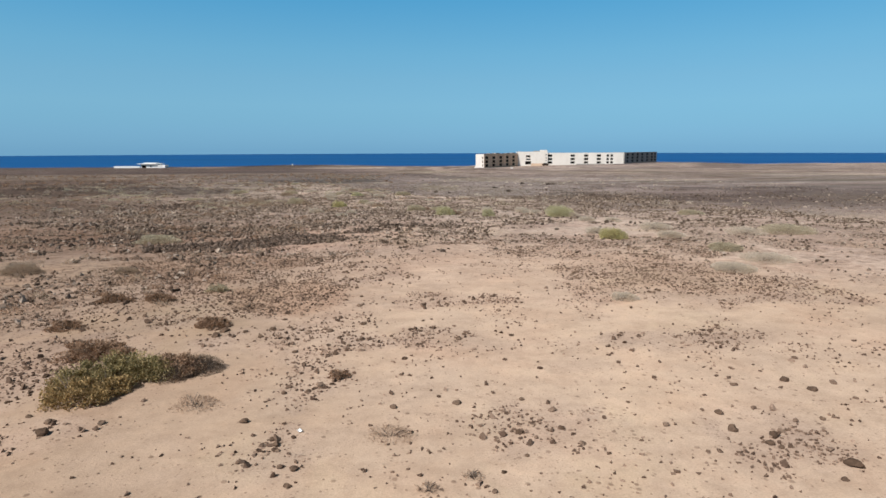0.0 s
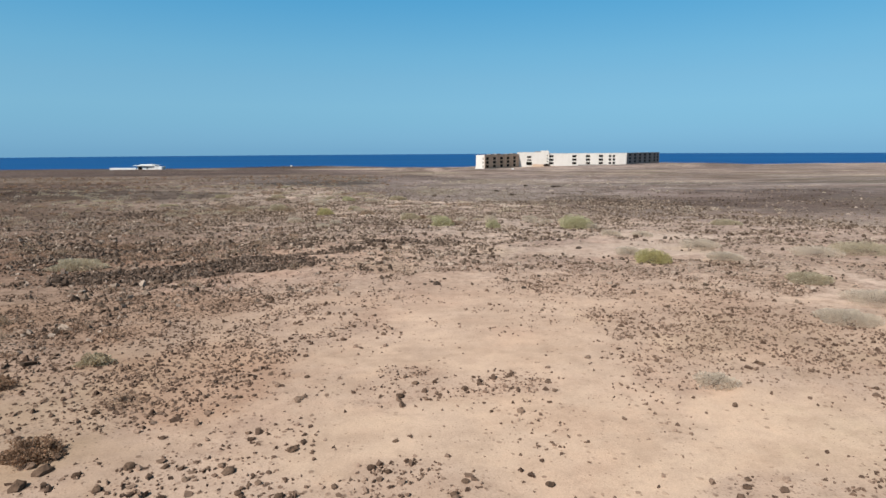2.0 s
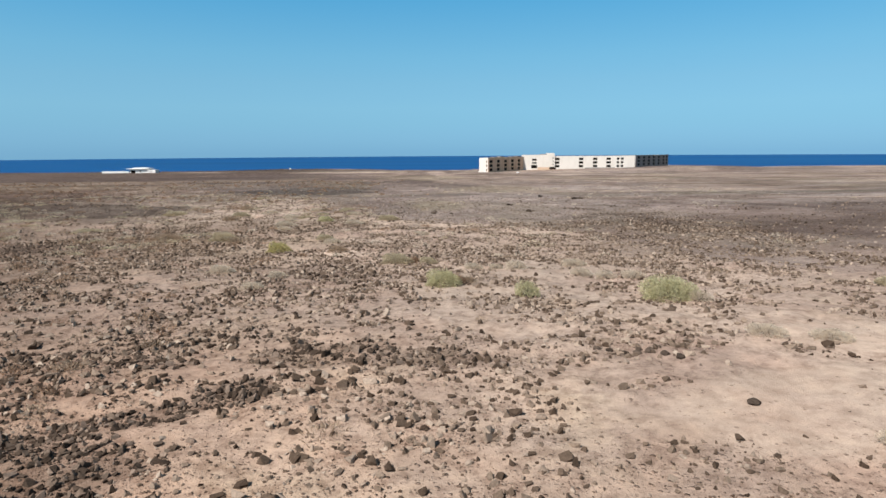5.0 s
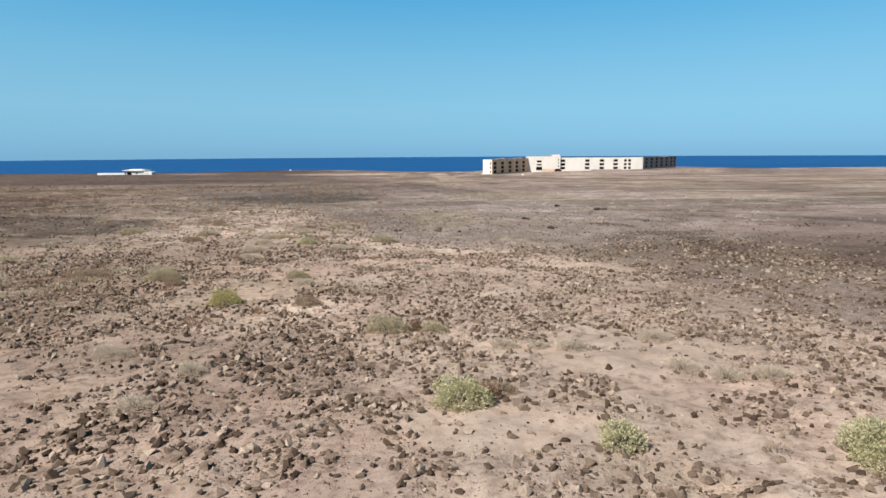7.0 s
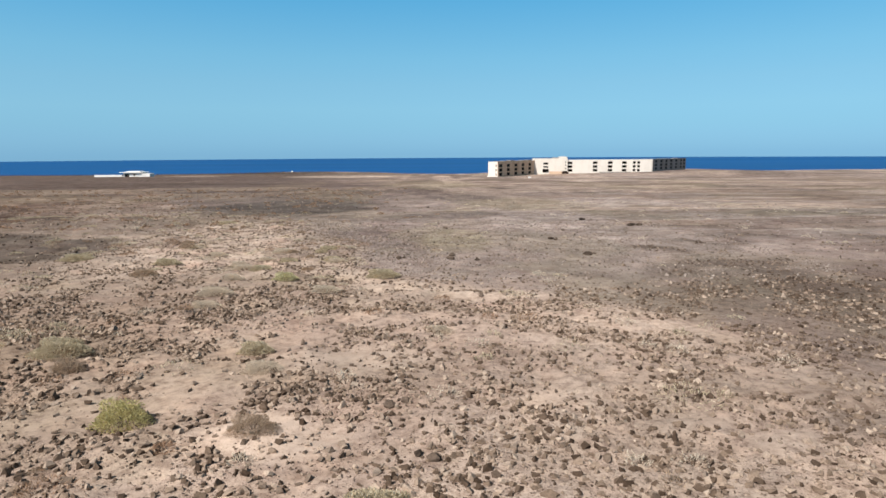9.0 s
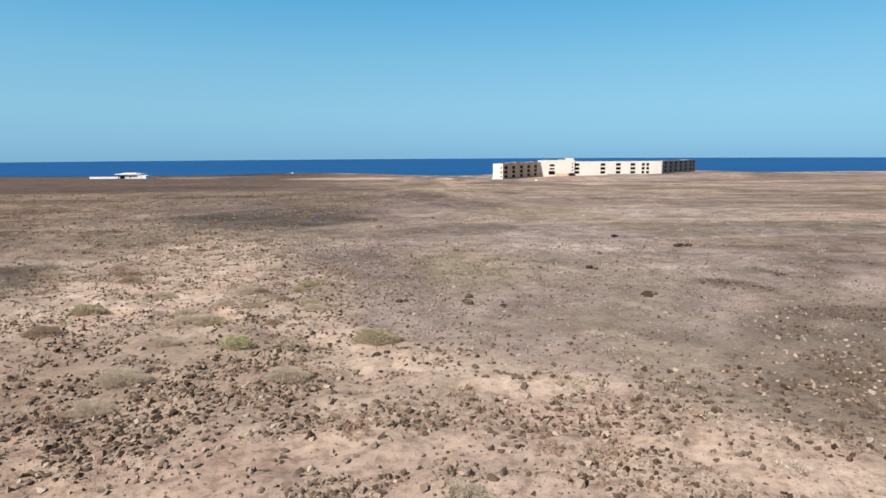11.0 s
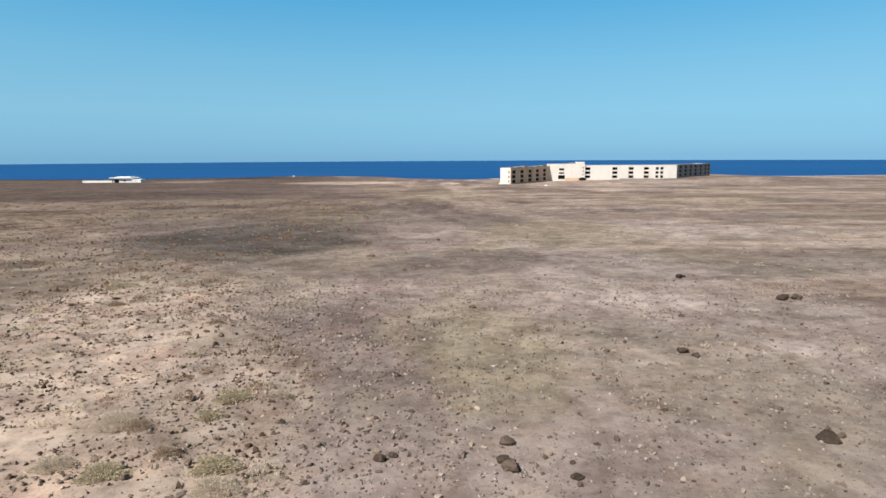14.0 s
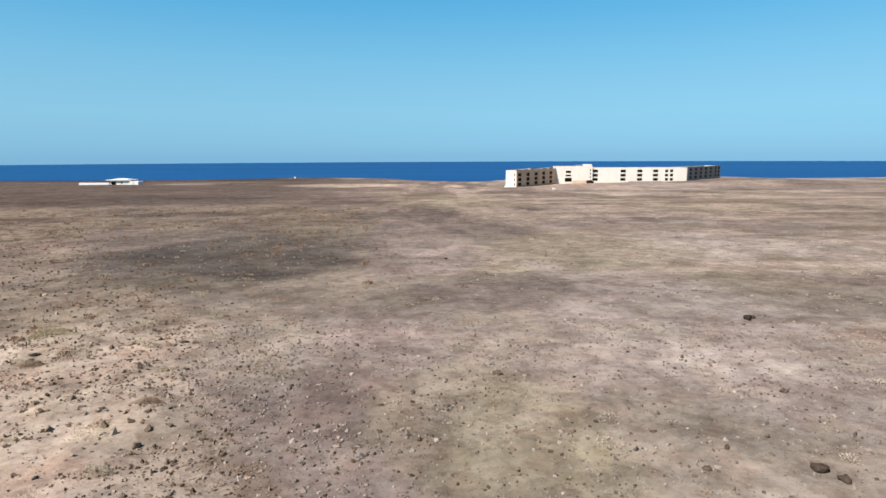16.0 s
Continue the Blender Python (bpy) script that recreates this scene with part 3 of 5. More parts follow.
# wash lines across the far plain
base = base * (1 + 0.8 * smooth(75, 130, GY) * (fbm(GX * 0.35, GY, 15, 191, 5) - 0.5) + 0.5 * smooth(60, 110, GY) * (fbm(GX, GY, 6, 193, 3) - 0.5))[..., None]
# tint by distance, warm near and bluish far, fitted to the camera's view
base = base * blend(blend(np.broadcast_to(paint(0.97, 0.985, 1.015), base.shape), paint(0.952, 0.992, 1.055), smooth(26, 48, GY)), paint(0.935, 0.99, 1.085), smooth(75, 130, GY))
base = blend(base, paint(0.37, 0.25, 0.175), 0.6 * rubble_beds(GX, GY))


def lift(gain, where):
    """Puts a brightness patch into the ground colour, fitted to the camera's view."""
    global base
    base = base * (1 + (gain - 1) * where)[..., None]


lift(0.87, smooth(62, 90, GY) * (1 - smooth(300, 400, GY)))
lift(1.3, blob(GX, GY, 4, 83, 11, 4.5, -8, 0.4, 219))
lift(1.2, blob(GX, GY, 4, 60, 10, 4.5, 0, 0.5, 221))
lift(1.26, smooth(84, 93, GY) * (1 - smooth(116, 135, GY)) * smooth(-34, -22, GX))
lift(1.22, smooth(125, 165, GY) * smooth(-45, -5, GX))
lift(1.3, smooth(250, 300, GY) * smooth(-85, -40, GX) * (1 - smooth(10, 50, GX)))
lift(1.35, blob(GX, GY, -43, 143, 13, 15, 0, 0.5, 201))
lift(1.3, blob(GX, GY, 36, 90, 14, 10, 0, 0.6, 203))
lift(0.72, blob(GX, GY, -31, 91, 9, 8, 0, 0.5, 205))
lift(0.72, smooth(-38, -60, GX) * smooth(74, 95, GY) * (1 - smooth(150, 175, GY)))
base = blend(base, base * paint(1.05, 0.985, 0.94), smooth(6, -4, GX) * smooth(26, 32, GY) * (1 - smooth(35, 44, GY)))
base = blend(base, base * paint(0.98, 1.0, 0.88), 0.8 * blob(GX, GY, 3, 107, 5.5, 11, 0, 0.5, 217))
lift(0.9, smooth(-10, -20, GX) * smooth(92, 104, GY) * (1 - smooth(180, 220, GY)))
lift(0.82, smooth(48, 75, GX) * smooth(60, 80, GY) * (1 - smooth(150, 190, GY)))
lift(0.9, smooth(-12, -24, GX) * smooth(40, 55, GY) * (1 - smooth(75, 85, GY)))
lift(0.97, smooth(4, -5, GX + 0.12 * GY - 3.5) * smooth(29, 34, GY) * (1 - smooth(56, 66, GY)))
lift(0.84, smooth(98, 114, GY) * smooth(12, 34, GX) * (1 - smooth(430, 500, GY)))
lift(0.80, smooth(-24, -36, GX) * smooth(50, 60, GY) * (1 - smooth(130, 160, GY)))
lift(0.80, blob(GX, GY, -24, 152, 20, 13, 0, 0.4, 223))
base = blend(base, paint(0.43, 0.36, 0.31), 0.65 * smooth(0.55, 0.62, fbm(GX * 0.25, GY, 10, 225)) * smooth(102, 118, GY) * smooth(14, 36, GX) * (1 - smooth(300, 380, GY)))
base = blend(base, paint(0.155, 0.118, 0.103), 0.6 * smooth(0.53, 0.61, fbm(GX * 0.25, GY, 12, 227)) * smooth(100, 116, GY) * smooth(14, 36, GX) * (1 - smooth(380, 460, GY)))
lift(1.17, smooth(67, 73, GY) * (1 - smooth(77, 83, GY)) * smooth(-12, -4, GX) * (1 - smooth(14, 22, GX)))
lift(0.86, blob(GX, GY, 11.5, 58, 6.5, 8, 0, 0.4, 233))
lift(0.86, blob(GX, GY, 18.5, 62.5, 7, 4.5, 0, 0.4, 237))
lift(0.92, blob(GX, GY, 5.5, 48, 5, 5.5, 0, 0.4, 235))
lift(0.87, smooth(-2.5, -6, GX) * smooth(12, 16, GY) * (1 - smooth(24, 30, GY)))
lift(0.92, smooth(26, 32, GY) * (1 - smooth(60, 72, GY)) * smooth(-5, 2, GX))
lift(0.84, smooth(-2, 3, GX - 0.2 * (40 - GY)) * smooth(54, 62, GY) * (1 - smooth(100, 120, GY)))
nx, ny = len(gx), len(gy)
idx = np.arange(nx * ny).reshape(ny, nx)
quads = np.stack([idx[:-1, :-1], idx[:-1, 1:], idx[1:, 1:], idx[1:, :-1]], -1).reshape(-1, 4)
me = bpy.data.meshes.new("ground")
me.vertices.add(nx * ny)
me.vertices.foreach_set("co", np.stack([GX, GY, height(GX, GY)], -1).astype(np.float32).ravel())
me.loops.add(len(quads) * 4)
me.loops.foreach_set("vertex_index", quads.astype(np.int32).ravel())
me.polygons.add(len(quads))
me.polygons.foreach_set("loop_start", np.arange(0, len(quads) * 4, 4, dtype=np.int32))
me.polygons.foreach_set("loop_total", np.full(len(quads), 4, np.int32))
me.polygons.foreach_set("use_smooth", np.ones(len(quads), bool))
me.materials.append(EARTH)
me.update(calc_edges=True)
tone = me.attributes.new("ground_colour", "FLOAT_COLOR", "POINT")
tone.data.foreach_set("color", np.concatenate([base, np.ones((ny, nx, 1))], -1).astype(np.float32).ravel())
much = me.attributes.new("stony", "FLOAT", "POINT")
much.data.foreach_set("value", (0.08 + 0.6 * stony).astype(np.float32).ravel())
uneven = me.attributes.new("rough", "FLOAT", "POINT")
uneven.data.foreach_set("value", np.clip((0.14 + 0.86 * smooth(66, 105, GY - 0.3 * np.abs(GX))) * (1 - 0.55 * np.maximum(grey * (1 - 0.5 * smooth(130, 170, GY)), smooth(-75, -45, GX) * (1 - smooth(190, 230, GY)))) * (1 - 0.2 * smooth(150, 200, GY)) * (1 - sand) * (1 - 0.6 * light), 0, 1).astype(np.float32).ravel())
smoothed = me.attributes.new("drift", "FLOAT", "POINT")
smoothed.data.foreach_set("value", np.clip(np.maximum(sand + 0.6 * light, 0.7 * smooth(74, 86, GY) * (1 - smooth(150, 200, GY))), 0, 1).astype(np.float32).ravel())
ground = tagged(new("ground", me), "dry sandy desert plain with gravel and lava stones", "ground", kind="structure")

# ---- the sea ----
bm = bmesh.new()
bmesh.ops.create_circle(bm, cap_ends=True, segments=256, radius=4150)
me = bpy.data.meshes.new("water")
bm.to_mesh(me)
bm.free()
me.materials.append(SEA_WATER)
water = tagged(new("water", me), "deep blue open sea up to the horizon", "sea", kind="structure")
water.location = (0, 40, SEA)


# ---- stones ----
def hull_shape(seed, count, flat):
    """An angular boulder: the hull of a few points round a flattened ball, open below."""
    r = np.random.default_rng(seed)
    p = r.normal(0, 1, (count, 3))
    p[:, 2] = np.abs(p[:, 2]) - 0.35
    p /= np.linalg.norm(p, axis=1, keepdims=True)
    bm = bmesh.new()
    for q in [*(p * (1, 1, flat)), *((math.cos(a) * 0.95, math.sin(a) * 0.95, -0.4) for a in (0.3, 2.3, 4.4))]:
        bm.verts.new(q)
    bmesh.ops.convex_hull(bm, input=bm.verts)
    bmesh.ops.delete(bm, geom=[f for f in bm.faces if f.normal.z < -0.55], context="FACES")
    bmesh.ops.triangulate(bm, faces=bm.faces)
    bmesh.ops.delete(bm, geom=[v for v in bm.verts if not v.link_faces], context="VERTS")
    bm.verts.index_update()
    out = np.array([v.co[:] for v in bm.verts]), np.array([[v.index for v in f.verts] for f in bm.faces])
    bm.free()
    return out


BOULDERS = [hull_shape(k, 6, 0.85) for k in range(8)]
CHIPS = [hull_shape(20 + k, 4, 0.8) for k in range(8)]


def stone_field(name, label, x, y, size, shapes, mat):
    """Many loose stones in one mesh, each bent out of true and partly sunk."""
    if not len(x):
        return None
    vs, fs, n = [], [], 0
    for j, (shape_v, shape_f) in enumerate(shapes):
        px, py, ps = x[j::len(shapes)], y[j::len(shapes)], size[j::len(shapes)]
        k, m = len(px), len(shape_v)
        v = shape_v[None] * (1 + rng.uniform(-0.15, 0.15, (k, m, 1))) + rng.uniform(-0.1, 0.1, (k, m, 3))
        v *= np.stack([ps * rng.uniform(0.8, 1.2, k), ps * rng.uniform(0.65, 1.0, k), ps * rng.uniform(0.8, 1.35, k)], -1)[:, None]
        a = rng.uniform(0, 2 * math.pi, k)
        c, s = np.cos(a)[:, None], np.sin(a)[:, None]
        v = np.stack([v[..., 0] * c - v[..., 1] * s, v[..., 0] * s + v[..., 1] * c, v[..., 2]], -1)
        v += np.stack([px, py, height(px, py) + 0.3 * ps], -1)[:, None]
        fs.append((shape_f[None] + n + (np.arange(k) * m)[:, None, None]).reshape(-1, 3))
        vs.append(v.reshape(-1, 3))
        n += k * m
    return tagged(new(name, mesh_arrays(name, np.concatenate(vs), np.concatenate(fs), mat)), label, "stones", kind="stuff")


def scatter(count, x0, x1, y0, y1, weight):
    x, y = rng.uniform(x0, x1, count), rng.uniform(y0, y1, count)
    keep = rng.random(count) < weight(x, y)
    return x[keep], y[keep]


def in_view(x, y):
    """Inside the wedge of land that the flight looks over."""
    return (np.abs(x - 2) < 9 + 0.85 * np.clip(y - 5, 0, 999)) & (np.abs(x - 2) < 75)


def pebble_weight(x, y):
    s, g, d, li, st = zones(x, y)
    return np.clip(0.035 + 0.85 * st ** 1.3 + 0.28 * g * smooth(74, 84, y), 0, 1) * in_view(x, y)


def cobble_weight(x, y):
    s, g, d, li, st = zones(x, y)
    rim = np.exp(-((x - np.interp(y, GREY_Y, GREY_X) - 2) / 4.5) ** 2) * smooth(80, 92, y) * (0.3 + 0.7 * smooth(0.42, 0.56, fbm(x, y, 2.2, 211)))
    plain = 0.30 * g * smooth(80, 92, y) * (0.25 + 0.75 * smooth(0.44, 0.56, fbm(x, y, 3.5, 213)))
    return np.clip(0.004 + 0.8 * st ** 1.4 * (1 - 0.35 * g) * (1 - 0.15 * smooth(72, 84, y) * (1 - g)) * (1 - 0.3 * s) + 0.6 * rim + plain, 0, 1) * in_view(x, y)


def sorts(x, y):
    """Which stones are brown ones on sand, black lava, pale grey ones, or mixed rubble."""
    s, g, d, li, st = zones(x, y)
    black = np.maximum(d, 0.46 * smooth(-5, -14, x) * smooth(23, 32, y) * (1 - smooth(38, 52, y))) > rng.uniform(0.3, 0.8, len(x))
    brown = ~black & (s > rng.uniform(0.1, 0.9, len(x)))
    pale = ~black & ~brown & (g * smooth(76, 90, y) > rng.uniform(0.2, 0.8, len(x)))
    return brown, black, pale, ~black & ~brown & ~pale


def fields(x, y, size, names, labels, shapes):
    kinds = sorts(x, y)
    size = np.where(kinds[0], 0.8 * size, np.where(kinds[1], 1.05 * size, np.where(kinds[2], 0.9 * size, size)))
    for pick, name, label, mat in zip(kinds, names, labels, (SAND_STONE, LAVA, GREY_STONE, GRAVEL)):
        stone_field(name, label, x[pick], y[pick], size[pick], shapes, mat)


x, y = scatter(58000, -24, 26, 4, 112, pebble_weight)
fields(x, y, 0.014 + 0.026 * rng.random(len(x)) ** 1.6, ("sand_pebbles", "lava_pebbles", "grey_pebbles", "pebbles"),
       ("small dark brown pebbles strewn on pale sand", "fine black lava pebbles in dark patches", "small pale grey pebbles on the gravel plain", "small brown and tan pebbles covering the slope"), CHIPS)
x, y = scatter(78000, -14, 14, 5, 31, lambda a, b: np.clip(0.008 + 0.95 * zones(a, b)[4] * smooth(0.40, 0.54, fbm(a, b, 1.3, 171)), 0, 1) * in_view(a, b))
stone_field("fine_pebbles", "dense spread of tiny reddish pebbles on the sand", x, y, 0.018 + 0.030 * rng.random(len(x)) ** 1.6, CHIPS, SAND_STONE)
x, y = scatter(140000, -28, 32, 4, 125, cobble_weight)
fields(x, y, (0.031 + 0.072 * rng.random(len(x)) ** 1.9) * (1 + 0.4 * smooth(31, 42, y) * smooth(92, 80, y)), ("sand_stones", "lava_gravel", "grey_gravel", "gravel"),
       ("loose dark brown stones half sunk in sand", "patches of loose black lava gravel", "pale grey stones scattered on the gravel plain", "loose angular brown and tan lava rubble"), BOULDERS)
x, y = scatter(64000, -80, 85, 36, 240, cobble_weight)
fields(x, y, 0.05 + 0.12 * rng.random(len(x)) ** 2.5, ("far_stones", "lava_rubble", "grey_rubble", "rubble"),
       ("brown stones on distant sand", "coarse black lava rubble in dark patches", "coarse pale grey stones on the far plain", "coarse brown lava rubble spread over the plain"), BOULDERS)


x, y = scatter(26000, -17, 3, 26, 41, lambda a, b: zones(a, b)[2] * (0.35 + 0.65 * smooth(0.42, 0.56, fbm(a, b, 1.2, 215))))
stone_field("lava_heap", "thick spread of angular black lava stones", x, y, 0.035 + 0.075 * rng.random(len(x)) ** 1.7, BOULDERS, LAVA)
x, y = scatter(42000, -34, 34, 14, 95, lambda a, b: np.clip(0.9 * zones(a, b)[4] ** 2 * smooth(0.46, 0.58, fbm(a, b, 2.6, 209)) * smooth(4, -6, a - 4 - 0.1 * b) + 0.015, 0, 1) * (1 - 0.9 * zones(a, b)[0]) * (1 - 0.8 * zones(a, b)[1]) * in_view(a, b) * 0.55)
fields(x, y, 0.085 + 0.085 * rng.random(len(x)) ** 2, ("brown_cobbles", "lava_cobbles", "grey_cobbles", "cobbles"),
       ("fist-sized brown stones on sand", "heaps of coarse black lava stones", "coarse grey stones on gravel", "coarse brown lava cobbles lying in heaps"), BOULDERS)


def clod_weight(x, y):
    s, g, d, li, st = zones(x, y)
    return np.clip(0.08 + 0.92 * smooth(0.46, 0.56, fbm(x, y, 1.6, 131)), 0, 1) * smooth(36, 56, y) * (1 - 0.85 * g) * in_view(x, y)


x, y = scatter(38000, -32, 36, 34, 135, clod_weight)
hx, hy = scatter(9000, -80, 6, 70, 200, lambda a, b: smooth(1.5, -2.5, a - np.interp(b, GREY_Y, GREY_X)) * smooth(0.42, 0.56, fbm(a, b, 5, 145)) * (1 - zones(a, b)[2]))
stone_field("hummocks", "low dusty earth hummocks on the slope", hx, hy, 0.08 + 0.14 * rng.random(len(hx)) ** 2, BOULDERS, CLOD)
stone_field("clods", "low tan clods and dusty stones crusting the plain", x, y, (0.035 + 0.085 * rng.random(len(x)) ** 1.8) * (1 + 0.25 * smooth(85, 65, y)), CHIPS, CLOD)


x, y = scatter(34000, -14, 14, 15, 28, lambda a, b: rubble_beds(a, b) * (0.25 + 0.75 * smooth(0.40, 0.55, fbm(a, b, 0.9, 249))))
stone_field("red_rubble", "beds of small reddish brown rubble on the sand", x, y, 0.02 + 0.036 * rng.random(len(x)) ** 1.8, CHIPS, SAND_STONE)


def heap_weight(x, y):
    off = x - np.interp(y, GREY_Y, GREY_X)
    rim = np.exp(-((off - 2.5) / 4.5) ** 2) * (0.12 + 0.88 * smooth(0.45, 0.57, fbm(x, y, 1.9, 231)))
    return np.clip(0.75 * rim + 0.05 * smooth(2, 8, off) + 0.03, 0, 1) * smooth(78, 90, y) * (1 - smooth(112, 128, y))


x, y = scatter(11000, -16, 24, 78, 128, heap_weight)
half_of = rng.random(len(x)) < 0.6
heap = 0.05 + 0.10 * rng.random(len(x)) ** 1.7
stone_field("plain_cobbles", "fist-sized brown stones strewn in loose heaps on the gravel plain", x[half_of], y[half_of], heap[half_of], BOULDERS, GRAVEL)
stone_field("pale_cobbles", "fist-sized pale grey stones strewn on the gravel plain", x[~half_of], y[~half_of], heap[~half_of], BOULDERS, GREY_STONE)


# black rocks along the western shore
x = rng.uniform(-420, -110, 700)
y = coast(x) - 6 - 150 * rng.random(700) ** 1.5
stone_field("shore_rocks", "black lava rocks along the low shore", x, y, 0.25 + 0.5 * rng.random(700) ** 2, BOULDERS, LAVA)


# ---- single rocks ----
def rock_mesh(seed, mat):
    bm = bmesh.new()
    bmesh.ops.create_icosphere(bm, subdivisions=2, radius=0.5)
    for v in bm.verts:
        p = v.co * 2.1 + Vector((seed * 7.7, seed * 3.1, 0))
        v.co *= 1 + 0.55 * noise.noise(p) + 0.22 * noise.noise(p * 2.7)
        v.co.z = max(v.co.z * 0.72, -0.16) + 0.02 * noise.noise(p * 5)
    me = bpy.data.meshes.new("rock")
    bm.to_mesh(me)
    bm.free()
    me.materials.append(mat)
    return me


ROCK_MESHES = {mat: [rock_mesh(k, mat) for k in range(9)] for mat in (ROCK, BROWN_ROCK)}
count_rocks = 0


def rocks(spots, label, group, mat=BROWN_ROCK, full=0.62):
    global count_rocks
    for rx, ry, width in spots:
        ob = new("rock", ROCK_MESHES[mat][count_rocks % 9])
        s = width * full
        ob.matrix_basis = pose(rx, ry + 0.3 * width, float(height(rx, ry)) + 0.10 * s, random.uniform(-9, 9), random.uniform(-9, 9), random.uniform(0, 360)) @ Matrix.Diagonal((s, s * random.uniform(0.7, 1.0), s * random.uniform(0.7, 1.0), 1))
        tagged(ob, label, "rock", group)
        count_rocks += 1


rocks(((-2.9, 9.36, 0.26), (-5.29, 9.46, 0.23), (-6.13, 9.47, 0.26), (-6.01, 9.03, 0.32), (-6.64, 9.77, 0.17), (-2.28, 8.74, 0.16), (-1.96, 8.82, 0.16),
       (-2.39, 8.53, 0.16), (-1.86, 10.9, 0.32), (-2.07, 10.7, 0.19), (-2.49, 10.61, 0.16), (-0.3, 11.43, 0.17), (-0.41, 9.86, 0.21), (0.74, 9.99, 0.26),
       (0.42, 10.29, 0.14), (1.67, 8.82, 0.2), (2.4, 8.94, 0.2), (2.61, 8.41, 0.17), (1.05, 13.62, 0.2), (1.67, 8.12, 0.13), (1.25, 7.68, 0.14),
       (1.05, 7.18, 0.14), (-1.97, 7.89, 0.17), (-1.76, 7.81, 0.21), (-1.76, 7.4, 0.19), (0.32, 11.22, 0.14), (3.85, 9.85, 0.13)),
      "dark brown lava rock lying on pale sand", "rocks on the sand")
rocks(((-4.84, 14.54, 0.42), (-5.12, 14.75, 0.3), (-2.17, 14.45, 0.31), (-1.39, 15.03, 0.23), (-3.63, 14.62, 0.28), (-0.12, 14.42, 0.22), (-0.59, 14.02, 0.21), (0.13, 14.33, 0.18), (1.04, 13.68, 0.23), (-4.94, 14.14, 0.38), (-4.87, 14.98, 0.26),
       (-3.82, 14.07, 0.25), (-1.67, 14.19, 0.18), (-4.29, 14.44, 0.23), (-5.48, 15.11, 0.25), (-2.72, 14.31, 0.19), (-2.32, 14.65, 0.18), (-6.32, 17.63, 0.18), (0.21, 15.24, 0.16), (2.38, 13.89, 0.21), (-3.53, 15.53, 0.18)),
      "dark brown lava rock among stony sand", "rocks on the sand")
rocks(((7.27, 10.57, 0.29), (7.5, 10.08, 0.31), (4.17, 8.94, 0.19), (5.2, 8.71, 0.3), (5.3, 9.34, 0.27), (5.73, 8.43, 0.3), (5.62, 8.1, 0.19), (6.35, 7.48, 0.4),
       (5.94, 7.17, 0.18), (6.87, 8.94, 0.17), (-1.64, 16.96, 0.24), (-2.17, 17.61, 0.2), (0.32, 18.01, 0.18), (0.53, 17.69, 0.23), (3.22, 17.16, 0.17),
       (4.36, 18.81, 0.22), (5.91, 21.07, 0.27), (2.4, 16.25, 0.24), (6.25, 16.15, 0.2), (1.88, 16.35, 0.13), (3.22, 17.68, 0.16), (-1.95, 19.44, 0.21)),
      "rounded brown volcanic stone on bare sand", "rocks on the sand")
rocks(((1.32, 26.65, 0.43), (1.15, 27.12, 0.22), (0.9, 26.76, 0.21), (3.85, 27.14, 0.39), (5.19, 27.85, 0.31), (14.06, 37.2, 0.41), (7.05, 37.96, 0.40), (7.36, 37.8, 0.34), (7.68, 37.76, 0.42), (7.98, 37.5, 0.36), (6.7, 38.1, 0.34), (6.35, 38.2, 0.3), (7.5, 38.05, 0.3), (6.9, 37.7, 0.28),
       (8.29, 37.23, 0.42), (8.5, 34.14, 0.44), (1.67, 29.7, 0.17), (3.53, 27.63, 0.14), (4.25, 25.87, 0.26), (5.82, 26.83, 0.19), (-7.67, 43.17, 0.52),
       (-3.29, 51.97, 0.6), (-2.79, 52.38, 0.5), (-3.69, 52.45, 0.45), (-1, 48.44, 0.39), (0.03, 62.8, 0.6), (0.53, 63.1, 0.5), (1.33, 59.39, 0.55),
       (0.93, 59.68, 0.4), (-8.26, 76.35, 0.6), (-7.85, 76.74, 0.5), (-8.55, 76.94, 0.45), (-1.36, 82.61, 0.5), (-0.96, 82.91, 0.5)),
      "black porous lava rock among smaller gravel", "rocks on the stony slope", ROCK, 0.66)
rocks(((3.36, 93, 0.5), (4.97, 85.69, 0.27), (3.66, 94.2, 0.6), (3.51, 92.42, 0.7), (5.57, 91.81, 0.47), (15.21, 94.01, 0.8), (26.5, 115.29, 1),
       (27.6, 115.49, 0.8), (27.01, 116, 0.7), (14.19, 103.91, 0.65), (-0.76, 93.22, 0.5), (-0.36, 93.52, 0.4), (22.99, 124.79, 0.8), (3.96, 113.83, 0.55),
       (14.61, 103.26, 0.5), (2.46, 155.98, 0.55), (17.2, 111.06, 0.44), (10.2, 104.08, 0.37), (23.5, 125.15, 0.5), (15.82, 94.32, 0.4)),
      "dark lava boulder on grey gravel plain", "rocks on the gravel plain", ROCK, 0.95)


x, y = scatter(2600, -9, 10, 6, 27, lambda a, b: zones(a, b)[4] ** 2 * in_view(a, b))
rocks([(float(a), float(b), random.uniform(0.10, 0.21)) for a, b in zip(x[:170], y[:170])], "fist-sized brown lava stone half buried in sand", "loose stones on the sand", full=0.75)


